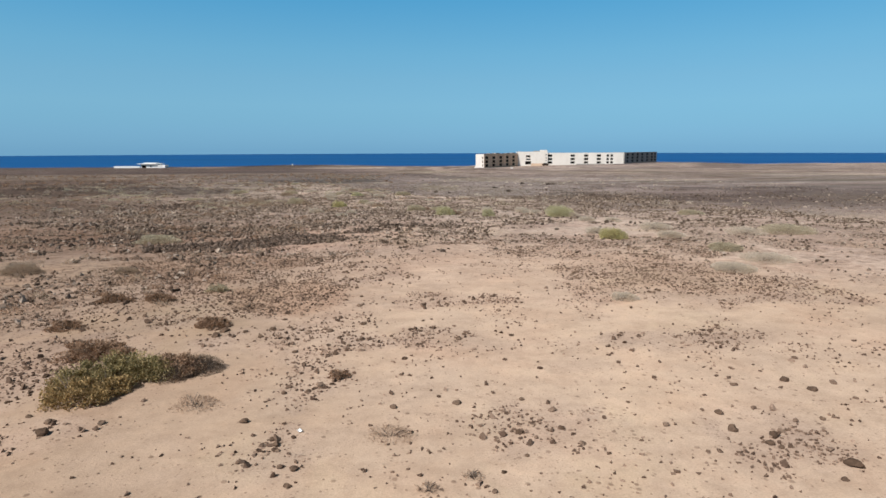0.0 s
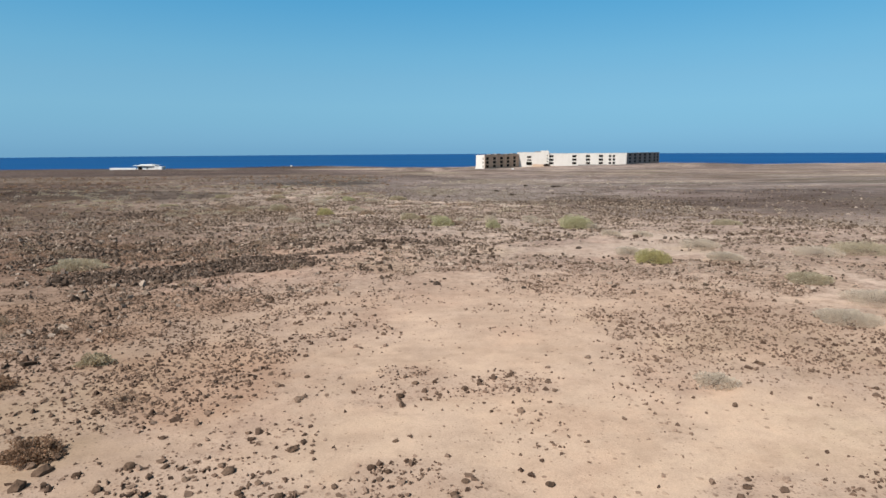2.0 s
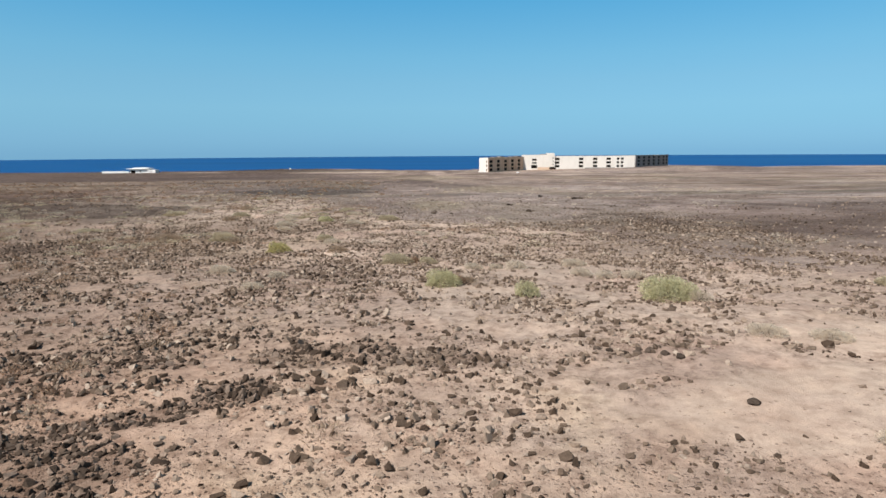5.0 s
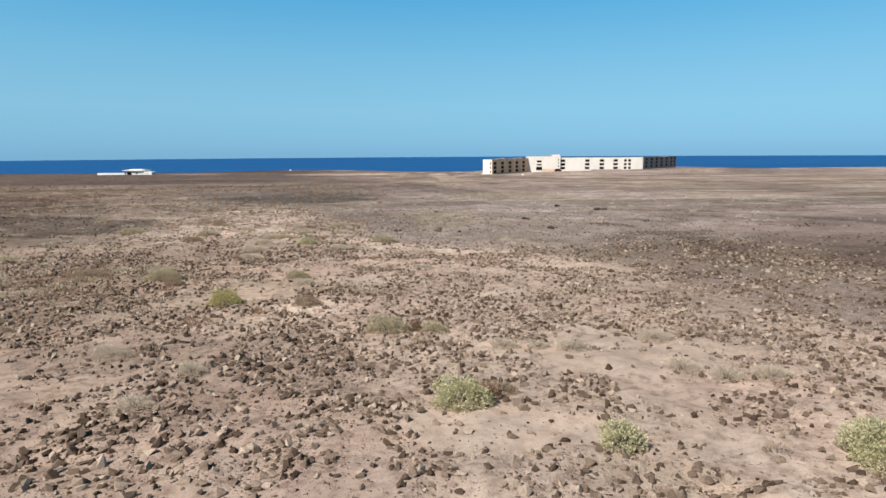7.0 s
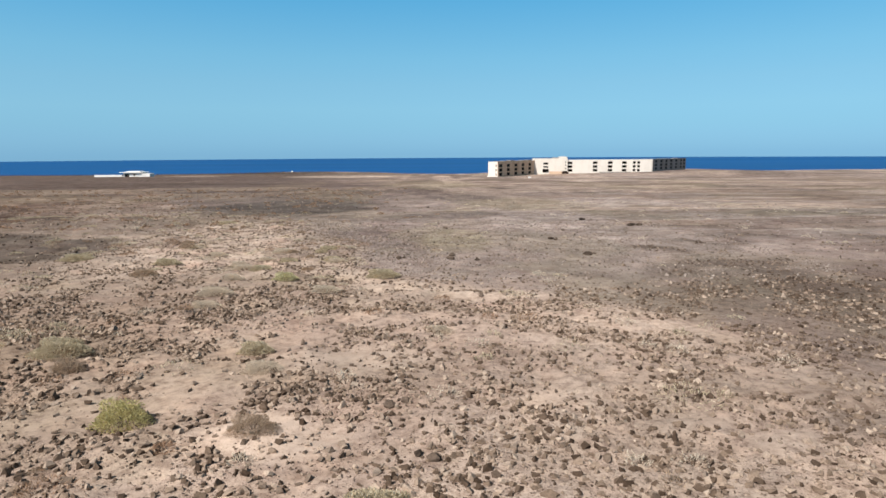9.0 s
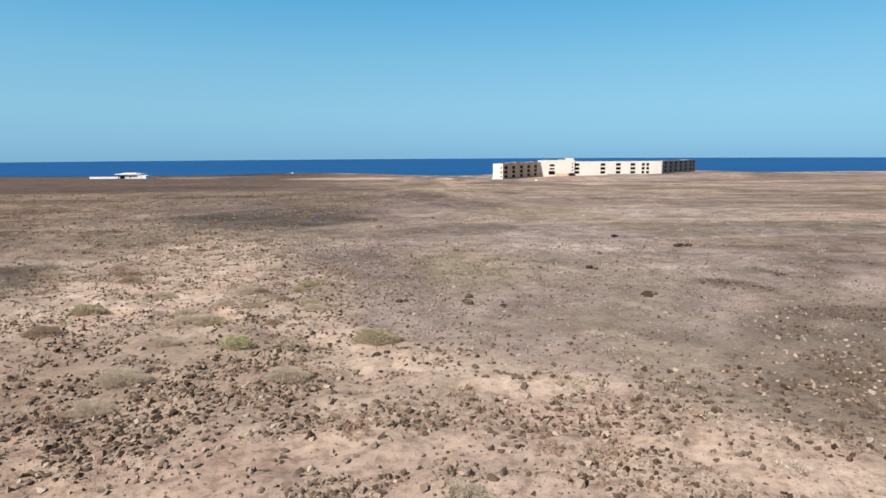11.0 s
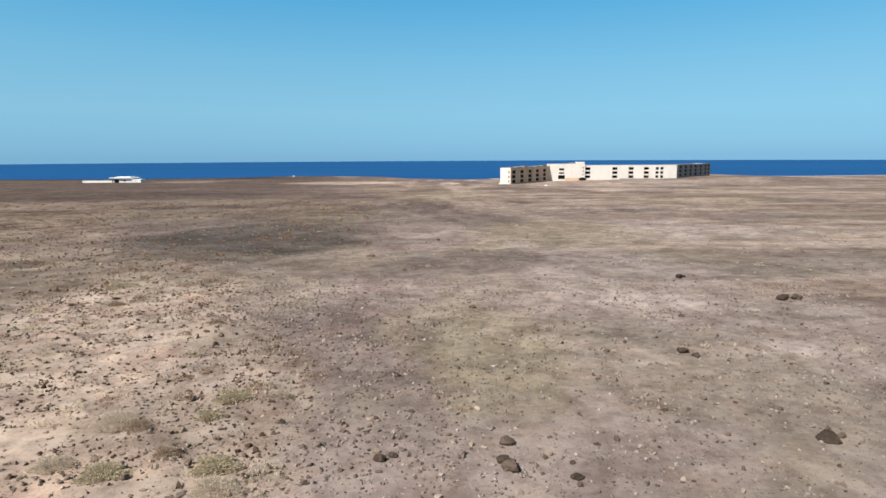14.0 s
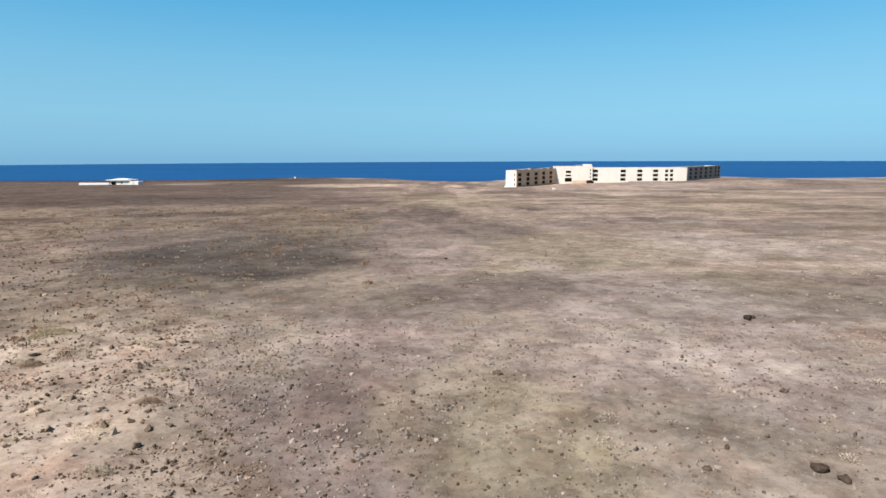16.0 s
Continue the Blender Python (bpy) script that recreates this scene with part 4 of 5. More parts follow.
# ---- shrubs ----
def tuft(cx, cy, cz, w, d, h, count, size, slim, up, clumps=0):
    """Leaves or twigs, each a bent sliver of its own, that fill a low uneven dome, loose or gathered in clumps with gaps between."""
    a = rng.uniform(0, 2 * math.pi, count)
    e = np.arcsin(rng.uniform(0.0, 1.0, count))
    tone = np.full(count, 0.0)
    if clumps:
        ca, ce = rng.uniform(0, 2 * math.pi, clumps), np.arcsin(rng.uniform(0.02, 1.0, clumps))
        own = rng.integers(0, clumps, count)
        tight = 0.62 / math.sqrt(clumps)
        a, e = ca[own] + rng.normal(0, tight * 2.2, count), np.clip(ce[own] + rng.normal(0, tight * 1.6, count), 0, 1.57)
        tone = rng.uniform(0.3, 1.0, clumps)[own]
        level = rng.uniform(0.72, 1.12, clumps)[own]
    bulge = 0.74 + 0.55 * value_noise(2.2 * np.cos(a) + 31.7 * cx, 2.2 * np.sin(a) + 2.0 * e + 17.9 * cy, 5)
    r = bulge * (level * (0.6 + 0.4 * rng.random(count) ** 0.6) if clumps else (0.35 + 0.65 * rng.random(count) ** 0.45))
    out = np.stack([np.cos(a) * np.cos(e), np.sin(a) * np.cos(e), np.sin(e)], -1)
    mid = out * r[:, None] * np.array([w / 2, d / 2, h]) + np.array([cx, cy, cz])
    way = out * np.array([1, 1, 0.8]) + rng.normal(0, 0.55, (count, 3)) + np.array([0, 0, up])
    way /= np.linalg.norm(way, axis=1, keepdims=True)
    side = np.cross(way, rng.normal(0, 1, (count, 3)))
    side /= np.linalg.norm(side, axis=1, keepdims=True)
    ln = (size * rng.uniform(0.6, 1.4, count))[:, None]
    wd = ln * slim
    p = np.stack([mid - way * ln * 0.5, mid + side * wd * 0.5, mid - side * wd * 0.5 + np.cross(side, way) * wd * 0.2, mid + way * ln * 0.5], 1)
    p[:, :, 2] = np.maximum(p[:, :, 2], cz - 0.04)
    t = np.array([(0, 1, 2), (2, 1, 3)])[None] + (np.arange(count) * 4)[:, None, None]
    return p.reshape(-1, 3), t.reshape(-1, 3), np.repeat(tone, 4)


def foliage_mesh(v, t, tone, kind):
    me = mesh_arrays("foliage", v, t, LEAF[kind])
    me.attributes.new("tone", "FLOAT", "POINT").data.foreach_set("value", tone.astype(np.float32))
    return me


def stems(cx, cy, cz, w, d, h, count, thick):
    verts, tris = [], []
    for _ in range(count):
        a, reach, top = random.uniform(0, 6.283), random.uniform(0.35, 0.95), random.uniform(0.25, 0.9)
        pts = [Vector((cx, cy, cz - 0.03)) + Vector((math.cos(a) * w / 2, math.sin(a) * d / 2, 0)) * 0.06,
               Vector((cx + math.cos(a + 0.3) * w * 0.22 * reach, cy + math.sin(a + 0.3) * d * 0.22 * reach, cz + h * top * 0.6)),
               Vector((cx + math.cos(a) * w * 0.5 * reach, cy + math.sin(a) * d * 0.5 * reach, cz + h * top))]
        for j, p in enumerate(pts):
            r = thick * (1 - 0.4 * j)
            for q in range(3):
                verts.append((p.x + r * math.cos(q * 2.094), p.y + r * math.sin(q * 2.094), p.z + 0.3 * r * (q - 1)))
        n0 = len(verts) - 9
        for j in (0, 3):
            for q in range(3):
                i, k = n0 + j + q, n0 + j + (q + 1) % 3
                tris += [(i, k, k + 3), (i, k + 3, i + 3)]
        tris.append((n0 + 6, n0 + 7, n0 + 8))
    return np.array(verts), np.array(tris)


def shrub(name, tint_name, label, category, sx, sy, w, h, lobes=None, group="", thick=1.0):
    """A low desert shrub: woody stems and a dome of leaves, of one lobe or several (dx, dy, width, height, foliage)."""
    if sy > 70:
        w, h = 0.95 * w, 0.72 * h
    cy = sy + 0.35 * w
    cz = float(height(sx, cy))
    root = new(name)
    root.matrix_basis = pose(sx, cy, cz)
    tagged(root, label, category, group)
    near = 1.0 if sy < 35 else (0.55 if sy < 70 else 0.4 if sy < 102 else 0.28)
    for dx, dy, lw, lh, kind in (lobes or ((0, 0, w, h, tint_name),)):
        dry = kind in ("grey", "dark", "blackish", "twig")
        area = lw * lw
        lz = float(height(sx + dx, cy + dy)) - cz
        n = int(np.clip((4600 if dry else 3800) * area * near, 500, 11000) * thick)
        size = (0.06 if dry else 0.045) / math.sqrt(near)
        clumps = 0 if dry or sy > 25 else int(np.clip(55 * area, 10, 110))
        v, t, tone = tuft(dx, dy, lz, lw, lw * 0.85, lh * (0.95 if kind in ("green", "yellow") else 0.7), n, size, 0.12 if dry else 0.5, 0.5 if dry else 0.25, clumps)
        child("foliage", foliage_mesh(v, t, tone, kind), root)
        v, t = stems(dx, dy, lz, lw, lw * 0.85, lh, 14 if sy < 35 else 8, 0.012 if sy < 35 else 0.018)
        child("stem", mesh_arrays("stem", v, t, WOOD), root, "weathered woody stems")
    return root


# the large bush by the start, green in front and bare and black at one end
shrub("spreading_bush", "green", "wide green and brown bush with a bare blackish end", "bush", -6.05, 10.33, 1.3, 0.75,
      lobes=((-0.15, -0.3, 1.2, 0.62, "brown"), (-0.35, 0.3, 1.2, 0.62, "bush"), (0.25, 0.05, 0.9, 0.5, "brown"), (0.05, 0.75, 1.2, 0.66, "bush"), (0.55, 0.9, 1.3, 0.62, "bush"), (1.15, 1.1, 1.1, 0.5, "red"), (1.55, 1.15, 0.95, 0.42, "blackish"), (1.15, 0.75, 0.75, 0.32, "blackish")))
for q in ((2.55, 48.26, 1.6, 0.74), (11.32, 44.3, 2.25, 0.95), (5.85, 45.69, 1.03, 0.67), (-8.09, 84.03, 1.7, 0.7)):
    shrub("green_shrub", "green", "low rounded green shrub growing on stony sand", "shrub", *q, group="green shrubs")
for q in ((10.45, 29.7, 1.45, 0.55), (-7.81, 61.59, 1.71, 0.85)):
    shrub("yellow_shrub", "yellow", "bright yellow-green cushion shrub on sand", "shrub", *q, group="yellow shrubs")
for q in ((-6.5, 19.04, 0.78, 0.31), (-13.59, 30.87, 2.27, 0.52), (21.17, 31.13, 2.89, 0.72), (14.17, 25.29, 1.45, 0.46), (22.84, 46.58, 2.03, 0.66),
          (0.2, 56.3, 1.9, 0.85), (-13.64, 68.32, 2.21, 0.9), (-28.22, 76.16, 3.05, 0.81), (-5.77, 68.44, 1.4, 0.6), (-27.56, 94.02, 3.03, 0.91), (-10.92, 88.71, 2.0, 0.7),
          (-18.86, 90.92, 2.21, 0.8), (-6.09, 92.51, 1.71, 0.6), (-1.6, 84.5, 2.4, 0.95), (-7.39, 98.33, 1.8, 0.6), (-24.01, 121.58, 3.01, 0.9), (2.04, 56.24, 1.1, 0.5), (-9.59, 92.2, 1.8, 0.6), (-7.77, 96.6, 1.2, 0.45)):
    shrub("olive_shrub", "olive", "half-dry olive brown shrub among stones", "shrub", *q, group="olive shrubs")
for q in ((3.3, 49.0, 0.75, 0.5), (1.25, 56.7, 0.8, 0.55), (-7.2, 12.5, 1.6, 0.4), (-5.28, 14.85, 0.95, 0.32), (-7.87, 17.64, 1.0, 0.34), (-9.21, 17.62, 1.0, 0.32), (-9.01, 14.84, 0.9, 0.28), (-1.55, 11.33, 0.48, 0.18)):
    shrub("russet_shrub", "red", "low russet brown dry shrub on stony sand", "shrub", *q, group="russet shrubs")
for q in ((14.41, 22.24, 2.07, 0.52), (11.92, 20.47, 1.55, 0.43), (6.4, 16.9, 0.83, 0.33), (14.37, 33.51, 1.86, 0.6), (13.85, 30.31, 1.44, 0.44), (18.3, 30.63, 2.17, 0.6),
          (10.16, 31.57, 1.29, 0.46), (13.24, 38.14, 1.14, 0.41), (11.69, 38.76, 1.14, 0.45), (12.26, 44.08, 0.93, 0.57), (6.69, 53.12, 1.16, 0.61), (4.46, 53.91, 1.06, 0.48),
          (5.67, 53.79, 0.81, 0.42), (9.55, 50.87, 1.12, 0.56)):
    shrub("dry_shrub", "grey", "leafless grey dome of dry twigs on sand", "shrub", *q, group="dry grey shrubs")
for q in ((10.5, 50.03, 1.02, 0.56), (11.93, 50.03, 1.22, 0.59), (10.17, 54.42, 1.4, 0.55), (-8.9, 53.23, 1.51, 0.6), (-5.51, 51.46, 1.01, 0.42), (-6.05, 48.8, 1.21, 0.45),
          (1.83, 70.89, 1.4, 0.55), (-4.86, 66.01, 1.6, 0.46), (-10.94, 77, 1.91, 0.65), (-4.66, 79.26, 1.9, 0.6), (-11.27, 79.47, 2.3, 0.8), (-12.33, 89.01, 1.91, 0.7),
          (-11.91, 84.96, 1.71, 0.7), (-5.58, 90.99, 1.71, 0.65), (-16.22, 94.91, 1.81, 0.6), (-13.21, 90.89, 1.51, 0.65), (-10.82, 95.54, 2.01, 0.7), (-11.4, 104.46, 1, 0.6), (-3.95, 82.7, 0.8, 0.4), (-11.58, 92.9, 1.5, 0.45), (-5.47, 98.5, 1.1, 0.4)):
    shrub("dry_shrub", "grey", "leafless grey dome of dry twigs among stones", "shrub", *q, group="dry grey shrubs")
for q in ((-15, 22.28, 1.55, 0.62), (-10.96, 22.27, 0.98, 0.34), (-18.38, 69.16, 2.52, 0.8), (-3.76, 60.76, 1.4, 0.6), (-12.15, 66.5, 1.2, 0.8), (-18.66, 86.6, 2.01, 0.8),
          (-9.91, 95.33, 1.11, 0.45), (-7.49, 88.79, 1.1, 0.4), (-21.34, 102.03, 1.51, 0.6), (-20.54, 99.63, 1.81, 0.85), (-12.3, 110.47, 1.1, 0.5), (3.71, 49.2, 0.91, 0.42), (-8.06, 93.5, 0.9, 0.4), (-21.53, 116.3, 1.3, 0.5)):
    shrub("dark_shrub", "dark", "dark brown withered shrub on stony ground", "shrub", *q, group="withered shrubs")
for q in ((-3.94, 9.87, 0.93, 0.23), (-0.41, 8.63, 0.83, 0.12), (-4.96, 17.07, 0.62, 0.21), (0.79, 7.5, 0.36, 0.13), (0.16, 7.19, 0.42, 0.1)):
    shrub("dead_twigs", "twig", "flat tangle of dead reddish twigs on the sand", "dead brush", *q, group="dead brush", thick=0.22)


def scrub_weight(x, y):
    s, g, d, li, st = zones(x, y)
    return (0.15 + 0.85 * smooth(0.45, 0.62, fbm(x, y, 9, 97))) * (1 - 0.8 * s) * (1 - 0.8 * g) * in_view(x, y)


def scrub(name, label, count, x0, x1, y0, y1, kind, width, tall, slivers, weight=scrub_weight):
    """Small dry tussocks that nobody could count."""
    x, y = scatter(count, x0, x1, y0, y1, weight)
    vs, ts, n = [], [], 0
    for px, py in zip(x, y):
        w = random.uniform(*width)
        v, t, _ = tuft(px, py, float(height(px, py)), w, w, w * tall, slivers, min(0.12, 0.15 * w) if slivers > 60 else 0.24 * w, 0.2 if slivers > 60 else 0.4, 0.5)
        vs.append(v)
        ts.append(t + n)
        n += len(v)
    tagged(new(name, mesh_arrays(name, np.concatenate(vs), np.concatenate(ts), LEAF[kind])), label, "dry scrub", kind="stuff")


def low_scrub(x, y):
    s, g, d, li, st = zones(x, y)
    return (0.2 + 0.8 * smooth(0.42, 0.58, fbm(x, y, 7, 197))) * (1 - 0.75 * g * (1 - smooth(130, 170, y))) * smooth(122, 140, y + 0.4 * np.abs(x)) * (np.abs(x) < 12 + 0.8 * y) * smooth(0, -20, x)


scrub("low_scrub", "low dark brown dry scrub dotting the distant plain", 1900, -170, 10, 60, 260, "red", (0.5, 1.3), 0.3, 44, low_scrub)


def west_scrub(x, y):
    s, g, d, li, st = zones(x, y)
    return (0.25 + 0.75 * smooth(0.44, 0.56, fbm(x, y, 4, 207))) * smooth(-3.5, -7, x + 0.15 * np.clip(y - 35, 0, 40)) * (np.abs(x) < 5 + 0.85 * y) * (1 - 0.5 * s)


scrub("brown_tussocks", "low russet brown tussocks among lava stones", 520, -48, -3, 16, 78, "red", (0.35, 0.95), 0.34, 130, west_scrub)
scrub("withered_tussocks", "low dark withered tussocks among lava stones", 420, -48, -3, 16, 78, "dark", (0.35, 1.0), 0.34, 130, west_scrub)
scrub("dry_tussocks", "small dry grey tussocks scattered over the plain", 700, -60, 60, 54, 160, "grey", (0.4, 1.2), 0.32, 130)
scrub("olive_tussocks", "small olive tussocks scattered over the plain", 850, -85, 75, 58, 220, "olive", (0.5, 1.4), 0.30, 110)
scrub("dark_tussocks", "small withered brown tussocks between the stones", 800, -85, 80, 30, 240, "dark", (0.4, 1.2), 0.32, 110)


def mat_weight(x, y):
    s, g, d, li, st = zones(x, y)
    return (0.1 + 0.9 * smooth(0.46, 0.58, fbm(x, y * 0.7, 8, 229))) * (1 - 0.8 * s) * (1 - 0.9 * g) * (1 - 0.6 * d) * in_view(x, y) * smooth(12, 2, x)


scrub("olive_mats", "wide low olive brown mats of dry scrub", 540, -62, 12, 60, 150, "olive", (0.9, 2.4), 0.17, 260, mat_weight)
scrub("russet_mats", "wide low russet mats of withered scrub", 380, -62, 12, 56, 140, "red", (0.7, 1.9), 0.19, 220, mat_weight)


# ---- the unfinished hotel and the houses ----
def box(bm, x0, x1, y0, y1, z0, z1):
    m = Matrix.Translation(((x0 + x1) / 2, (y0 + y1) / 2, (z0 + z1) / 2)) @ Matrix.Diagonal((x1 - x0, y1 - y0, z1 - z0, 1))
    bmesh.ops.create_cube(bm, size=1, matrix=m)


def part(name, bm, mat, parent, label="", m=None):
    """One mesh under a thing, placed by the world pose m."""
    me = bpy.data.meshes.new(name)
    bm.to_mesh(me)
    bm.free()
    me.materials.append(mat)
    ob = child(name, me, parent, label)
    if m is not None:
        ob.matrix_basis = parent.matrix_basis.inverted() @ m
    return ob


def wall_panel(length, z0, z1, holes, thick=0.3):
    """A wall along x with its face at y = 0, thick towards +y, with openings (x0, x1, z0, z1) through it."""
    xs = sorted({0.0, length, *(h[0] for h in holes), *(h[1] for h in holes)})
    zs = sorted({z0, z1, *(h[2] for h in holes), *(h[3] for h in holes)})
    solid = {}
    for i in range(len(xs) - 1):
        for k in range(len(zs) - 1):
            mx, mz = (xs[i] + xs[i + 1]) / 2, (zs[k] + zs[k + 1]) / 2
            solid[i, k] = not any(h[0] < mx < h[1] and h[2] < mz < h[3] for h in holes)
    bm = bmesh.new()
    memo = {}

    def vert(i, y, k):
        if (i, y, k) not in memo:
            memo[i, y, k] = bm.verts.new((xs[i], y, zs[k]))
        return memo[i, y, k]

    for (i, k), full in solid.items():
        if not full:
            continue
        for y in (0.0, thick):
            bm.faces.new([vert(i, y, k), vert(i + 1, y, k), vert(i + 1, y, k + 1), vert(i, y, k + 1)])
        for di, dk, a, b in ((-1, 0, (i, k), (i, k + 1)), (1, 0, (i + 1, k), (i + 1, k + 1)), (0, -1, (i, k), (i + 1, k)), (0, 1, (i, k + 1), (i + 1, k + 1))):
            if not solid.get((i + di, k + dk), False):
                bm.faces.new([vert(a[0], 0.0, a[1]), vert(b[0], 0.0, b[1]), vert(b[0], thick, b[1]), vert(a[0], thick, a[1])])
    bmesh.ops.recalc_face_normals(bm, faces=bm.faces)
    return bm


def window(parent, m, hole, frame_mat):
    """An unglazed window: a thin frame, a near-black panel for the unlit inside and a sill."""
    x0, x1, z0, z1 = hole
    bm = bmesh.new()
    e = 0.10
    for a in ((x0, x0 + e, z0, z1), (x1 - e, x1, z0, z1), (x0 + e, x1 - e, z0, z0 + e), (x0 + e, x1 - e, z1 - e, z1)):
        box(bm, a[0], a[1], 0.10, 0.22, a[2], a[3])
    w = part("window", bm, frame_mat, parent, "", m)
    bm = bmesh.new()
    box(bm, x0 + e, x1 - e, 0.16, 0.20, z0 + e, z1 - e)
    me = bpy.data.meshes.new("shade_panel")
    bm.to_mesh(me)
    bm.free()
    me.materials.append(NEAR_BLACK)
    child("shade_panel", me, w, "near-black panel for the unlit inside")
    bm = bmesh.new()
    box(bm, x0 - 0.1, x1 + 0.1, -0.08, 0.098, z0 - 0.10, z0 - 0.003)
    me = bpy.data.meshes.new("sill")
    bm.to_mesh(me)
    bm.free()
    me.materials.append(frame_mat)
    child("sill", me, w)


def side(origin, along, z):
    """The pose of a wall that starts at origin and runs that way, its inner side on the left of it."""
    u = Vector((*along, 0)).normalized()
    n = Vector((-u.y, u.x, 0))
    m = Matrix((u, n, Vector((0, 0, 1)))).transposed().to_4x4()
    m.translation = Vector((*origin, z))
    return m


def wing(parent, origin, along, length, depth, z0, top, mats, holes=(), end_holes=(), parapet=0.5):
    """A flat-roofed block: front wall with its windows, two end walls, a back wall, a roof with a low parapet."""
    m = side(origin, along, z0)
    foot = -2.5
    part("wall", wall_panel(length, foot, top, holes), mats[0], parent, "", m)
    for h in holes:
        window(parent, m, h, mats[2])
    start = m @ pose(0, depth, 0, 0, 0, -90)
    part("wall", wall_panel(depth - 0.302, foot, top, end_holes), mats[1], parent, "", start)
    for h in end_holes:
        window(parent, start, h, mats[2])
    part("wall", wall_panel(depth - 0.302, foot, top, ()), mats[1], parent, "", m @ pose(length, 0.302, 0, 0, 0, 90))
    part("wall", wall_panel(length - 0.606, foot, top, ()), mats[1], parent, "", m @ pose(length - 0.303, depth, 0, 0, 0, 180))
    bm = bmesh.new()
    box(bm, 0.303, length - 0.303, 0.303, depth - 0.303, top - parapet - 0.25, top - parapet)
    part("roof", bm, CONCRETE_AND_SHADE, parent, "flat grey concrete roof", m)
    bm = bmesh.new()
    box(bm, -0.06, length + 0.06, -0.06, 0.36, top + 0.002, top + 0.14)
    part("coping", bm, mats[2], parent, "", m)
    return m


def storeys(centres, width, tall, rows):
    return [(c - width / 2, c + width / 2, z - tall / 2, z + tall / 2) for c in centres for z in rows]


hotel = new("hotel_building")
hotel.matrix_basis = pose(110, 470, -7.0)
tagged(hotel, "abandoned three-storey cream hotel shell with empty dark windows", "building")
WING_U = (0.574, 0.819)
# side wing that reaches towards the land, its end wall in full sun
wing(hotel, (50.8, 424.9), WING_U, 57, 7.0, -7.3, 10.3, (TAN, WHITE, TAN),
     storeys((4.2, 15.2, 26.6, 37.8, 49.0), 4.6, 2.15, (2.2, 4.95, 7.7)), storeys((5.7,), 0.8, 1.5, (2.2, 4.95, 7.7)))
low = side((50.8, 424.9), WING_U, -7.3)
bm = bmesh.new()
box(bm, 0.6, 5.5, 7.003, 8.3, -2.5, 1.1)
box(bm, 0.6, 5.5, 7.003, 7.6, 1.103, 2.0)
part("step_wall", bm, WHITE, hotel, "stepped white base of the end wall", low)
bm = bmesh.new()
for k in range(6):
    box(bm, 2.0 + 9.3 * k, 8.2 + 9.3 * k, 1.2, 4.5, 9.4, 10.55 + 0.25 * (k % 3))
part("roof_block", bm, CONCRETE_AND_SHADE, hotel, "broken concrete blocks on the wing roof", low)
# long front
wing(hotel, (107.2, 470.45), (0.994, -0.105), 59.6, 13, -6.3, 9.7, (WHITE, WHITE, WHITE),
     storeys((1.9,), 3.6, 1.9, (2.1, 4.8, 7.5)) + storeys((19.8, 30.4, 40.4), 3.4, 1.85, (2.1, 4.8, 7.5)) + storeys((47.4, 50.5), 2.1, 1.85, (2.1, 4.8, 7.5)))
# taller entrance block
wing(hotel, (82.9, 471.6), (0.994, -0.105), 24.2, 14, -6.6, 11.0, (WHITE, WHITE, WHITE),
     [(6.9, 10.5, 6.6, 8.2), (6.9, 10.5, 4.4, 5.6), (6.4, 11.0, 0.9, 3.6)] + storeys((22.9,), 0.8, 1.2, (1.6, 3.9, 6.2, 8.5)))
m = side((82.9, 471.6), (0.994, -0.105), -6.6)
for x0, x1, z1, mat in ((13.5, 18.0, 11.7, CONCRETE_AND_SHADE), (18.3, 23.8, 12.3, WHITE)):
    bm = bmesh.new()
    box(bm, x0, x1, 1.0, 6.0, 10.4, z1)
    part("roof_block", bm, mat, hotel, "stair head on the roof", m)
# far side wing, the shade on its front put into a darker wall colour
wing(hotel, (167.2, 464.15), (0.657, 0.754), 76, 12, -5.2, 8.7, (CONCRETE_AND_SHADE, WHITE, CONCRETE_AND_SHADE),
     storeys((7, 18, 29, 40, 52, 64, 72), 4.6, 1.9, (1.9, 4.5, 7.1)))
# low porch and garden walls before the entrance
bm = wall_panel(13, -2, 1.9, ())
part("terrace_wall", bm, TAN, hotel, "tan terrace wall before the entrance", m @ pose(10.8, -4.0, 0))
bm = wall_panel(22, -2, 1.2, ())
part("terrace_wall", bm, CONCRETE_AND_SHADE, hotel, "", m @ pose(46, -5.0, 0.3))



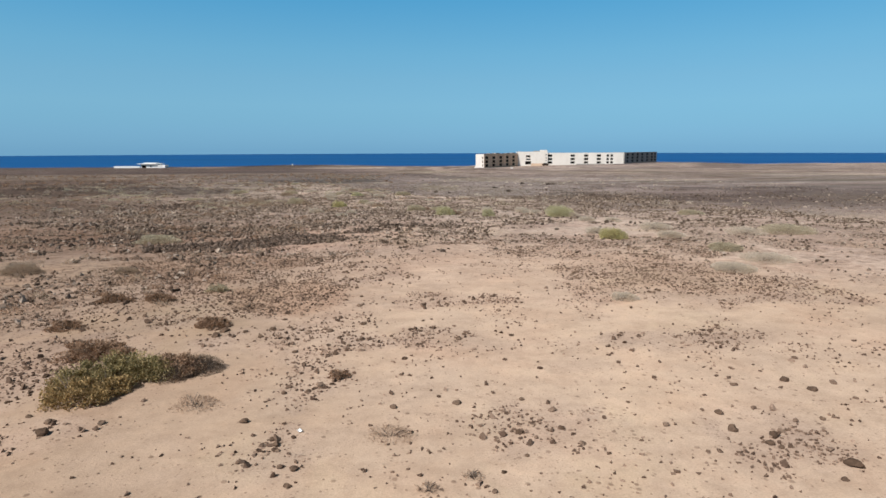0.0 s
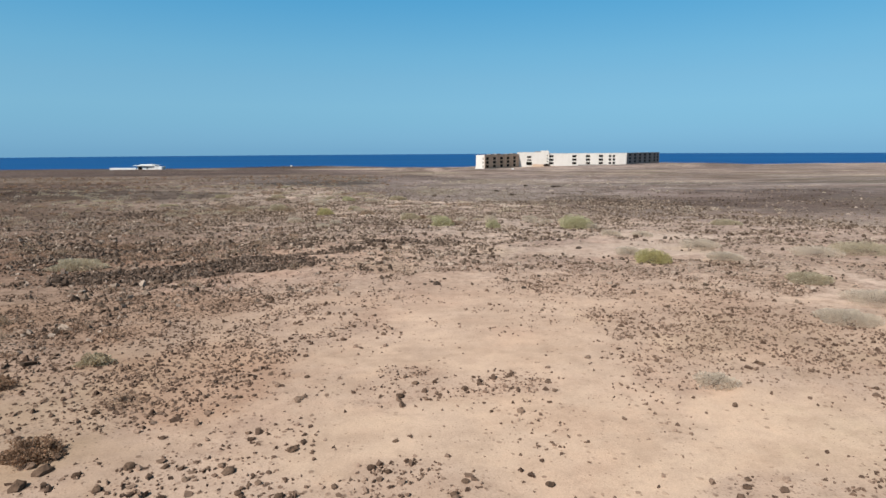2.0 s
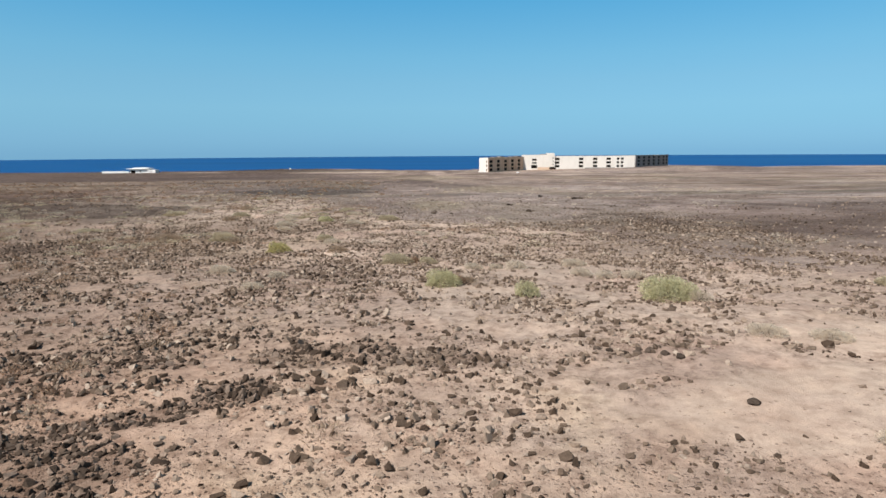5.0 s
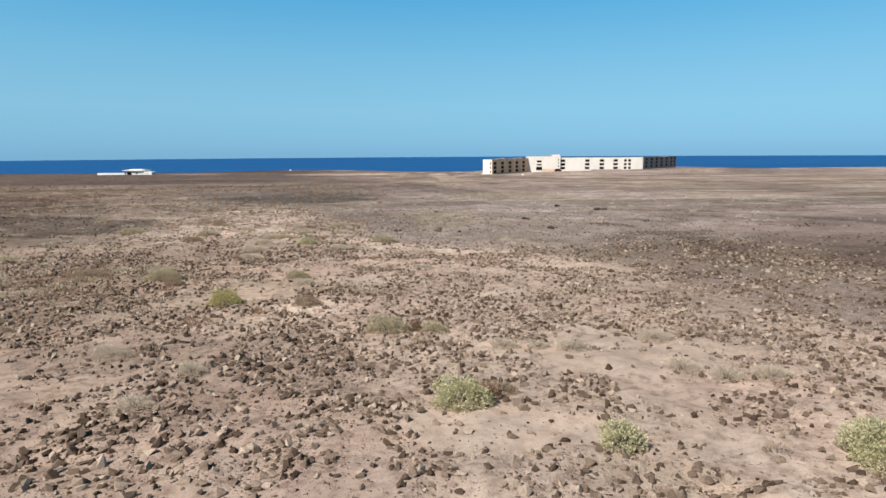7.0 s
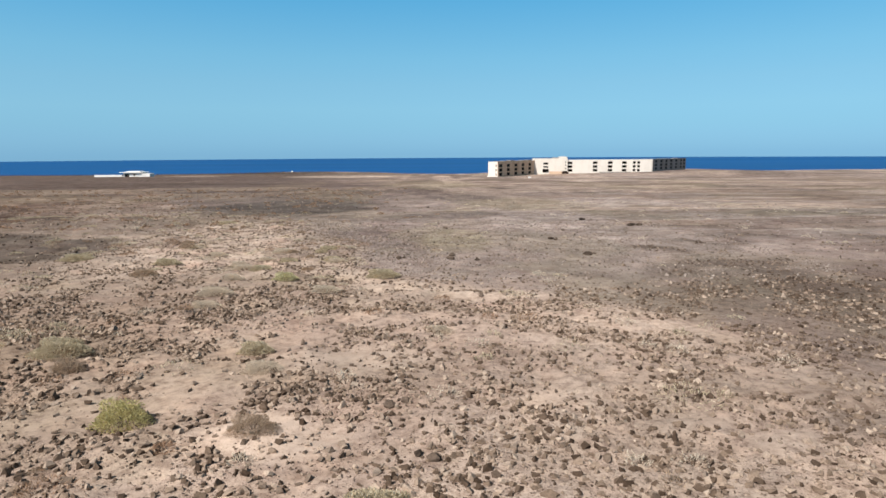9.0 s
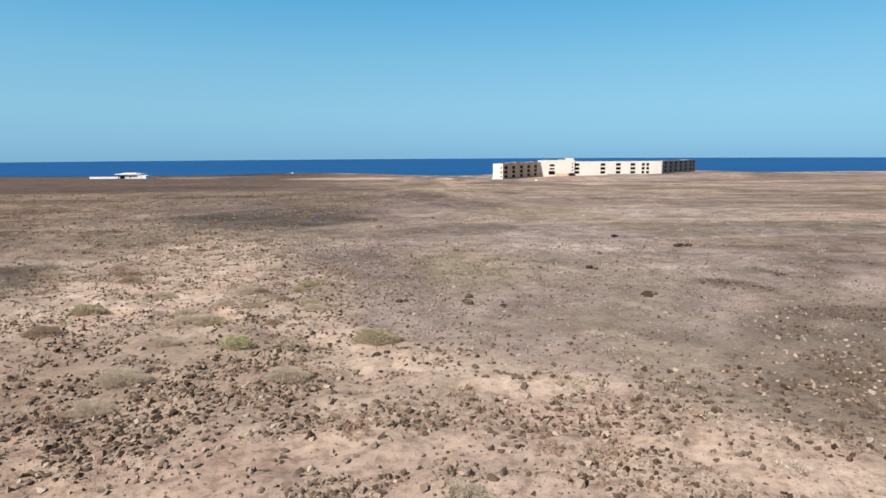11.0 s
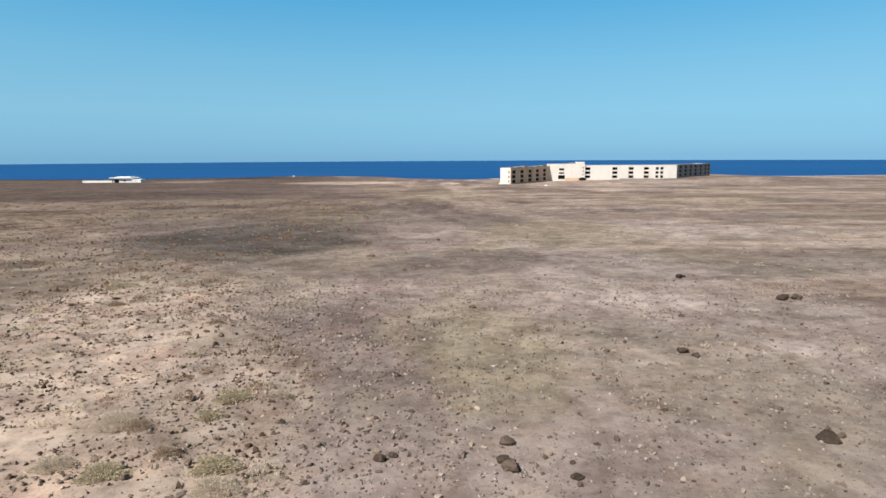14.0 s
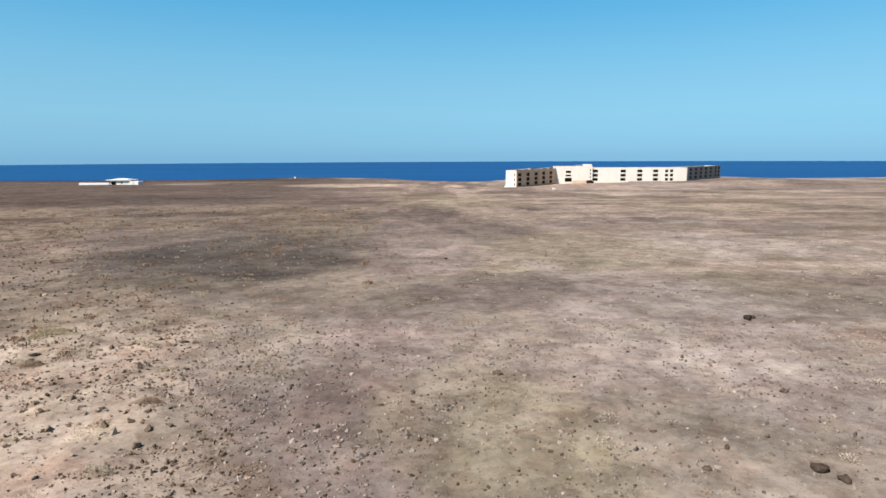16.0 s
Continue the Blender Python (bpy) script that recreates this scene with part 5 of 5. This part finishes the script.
def parked_car(px, py, heading):
    """A dark van: body with cabin, four wheels, windows and lamps."""
    root = new("parked_car")
    root.matrix_basis = pose(px, py, float(height(px, py)) + 0.02, 0, 0, heading)
    tagged(root, "dark brown dusty van parked before the hotel", "van")
    bm = bmesh.new()
    box(bm, -2.35, 2.35, -0.9, 0.9, 0.35, 1.15)
    bmesh.ops.bevel(bm, geom=bm.edges, offset=0.12, segments=2)
    cabin = bmesh.ops.create_cube(bm, size=1, matrix=Matrix.Translation((-0.3, 0, 1.52)) @ Matrix.Diagonal((3.5, 1.66, 0.8, 1)))["verts"]
    for v in cabin:
        if v.co.z > 1.5:
            v.co.x = -0.3 + (v.co.x + 0.3) * 0.78
            v.co.y *= 0.86
    body = part("body", bm, CAR_PAINT, root, "dark brown paint", root.matrix_basis)
    for sgn in (-1, 1):
        bm = bmesh.new()
        box(bm, -1.6, 1.0, sgn * 0.79 - 0.02, sgn * 0.79 + 0.02, 1.28, 1.72)
        part("side_window", bm, NEAR_BLACK, root, "dark glass", root.matrix_basis)
        for wx in (-1.35, 1.4):
            bm = bmesh.new()
            bmesh.ops.create_cone(bm, cap_ends=True, segments=16, radius1=0.34, radius2=0.34, depth=0.24, matrix=Matrix.Translation((wx, sgn * 0.8, 0.34)) @ Matrix.Rotation(radians(90), 4, "X"))
            bmesh.ops.bevel(bm, geom=bm.edges, offset=0.03, segments=1)
            part("wheel", bm, NEAR_BLACK, root, "black tyre", root.matrix_basis)
    return root


parked_car(104.0, 463.8, 8)

block = new("white_block", bpy.data.meshes.new("white_block"))
bm = bmesh.new()
box(bm, -0.7, 0.7, -0.4, 0.4, -0.3, 0.8)
bmesh.ops.bevel(bm, geom=bm.edges, offset=0.08, segments=2)
bm.to_mesh(block.data)
bm.free()
block.data.materials.append(LIME)
tagged(block, "small weathered white concrete block on bare ground", "block")
block.matrix_basis = pose(65.1, 390.4, float(height(65.1, 390.4)), 0, 0, 15)

house = new("white_house")
hz = float(lie(-232.5, 542.0))
house.matrix_basis = pose(-232.5, 542, hz)
tagged(house, "low white seaside house with a flat overhanging roof", "house")
bm = wall_panel(15, -1.5, 3.6, [(0.8, 4.6, 0.2, 2.7), (8.0, 9.6, 1.0, 2.3)])
part("wall", bm, LIME, house, "", pose(-241.5, 539, hz))
window(house, pose(-241.5, 539, hz), (0.8, 4.6, 0.2, 2.7), LIME)
window(house, pose(-241.5, 539, hz), (8.0, 9.6, 1.0, 2.3), LIME)
bm = bmesh.new()
box(bm, -241.49, -226.51, 539.31, 549, -1.5, 3.59)
part("house_body", bm, LIME, house, "", pose(0, 0, hz))
bm = bmesh.new()
box(bm, -244, -225, 537.6, 550, 3.61, 4.1)
bmesh.ops.bevel(bm, geom=bm.edges, offset=0.12, segments=1)
part("roof", bm, LIME, house, "white overhanging flat roof", pose(0, 0, hz))
bm = bmesh.new()
box(bm, -239.5, -228.5, 540, 548, 4.11, 4.8)
part("upper_roof", bm, LIME, house, "", pose(0, 0, hz))
bm = wall_panel(6.5, -1.5, 2.9, [(2.6, 3.6, 0.0, 2.0)])
part("side_room", bm, LIME, house, "", pose(-226.4, 538, hz))
bm = bmesh.new()
box(bm, -226.39, -219.91, 538.31, 546, -1.5, 2.88)
part("side_room_body", bm, LIME, house, "", pose(0, 0, hz))
bm = wall_panel(22.5, -1.5, 1.9, (), 0.25)
garden = tagged(new("garden_wall", bpy.data.meshes.new("garden_wall")), "long low whitewashed boundary wall beside the house", "wall")
bmesh.ops.bevel(bm, geom=[e for e in bm.edges if abs(e.verts[0].co.z - 1.9) < 0.01 and abs(e.verts[1].co.z - 1.9) < 0.01], offset=0.04, segments=1)
bm.to_mesh(garden.data)
bm.free()
garden.data.materials.append(LIME)
garden.matrix_basis = pose(-265.4, 540, float(lie(-254.5, 540.0)))

hut = new("coast_hut")
hut.matrix_basis = pose(-163, 805, float(lie(-163.0, 805.0)))
tagged(hut, "tiny white hut on the far coast", "hut")
bm = wall_panel(1.8, -1, 1.6, [(0.5, 1.2, 0, 1.3)])
part("wall", bm, LIME, hut, "", hut.matrix_basis)
bm = bmesh.new()
box(bm, 0.01, 1.79, 0.31, 1.8, -1, 1.59)
part("hut_body", bm, LIME, hut, "", hut.matrix_basis)
bm = bmesh.new()
box(bm, -0.1, 1.9, -0.1, 1.9, 1.61, 1.75)
part("roof", bm, LIME, hut, "", hut.matrix_basis)

# a scrap of white paper by the first stones
bm = bmesh.new()
bmesh.ops.create_grid(bm, x_segments=5, y_segments=4, size=0.035)
for v in bm.verts:
    v.co.z = 0.03 * noise.noise(v.co * 34) + 0.35 * abs(v.co.x)
scrap = tagged(new("paper_scrap", bpy.data.meshes.new("paper_scrap")), "crumpled scrap of white paper on the sand", "litter")
bm.to_mesh(scrap.data)
bm.free()
scrap.data.materials.append(LIME)
scrap.modifiers.new("sheet", "SOLIDIFY").thickness = 0.002
scrap.matrix_basis = pose(-1.9, 9.07, float(height(-1.9, 9.07)) + 0.025, 12, -8, 35)
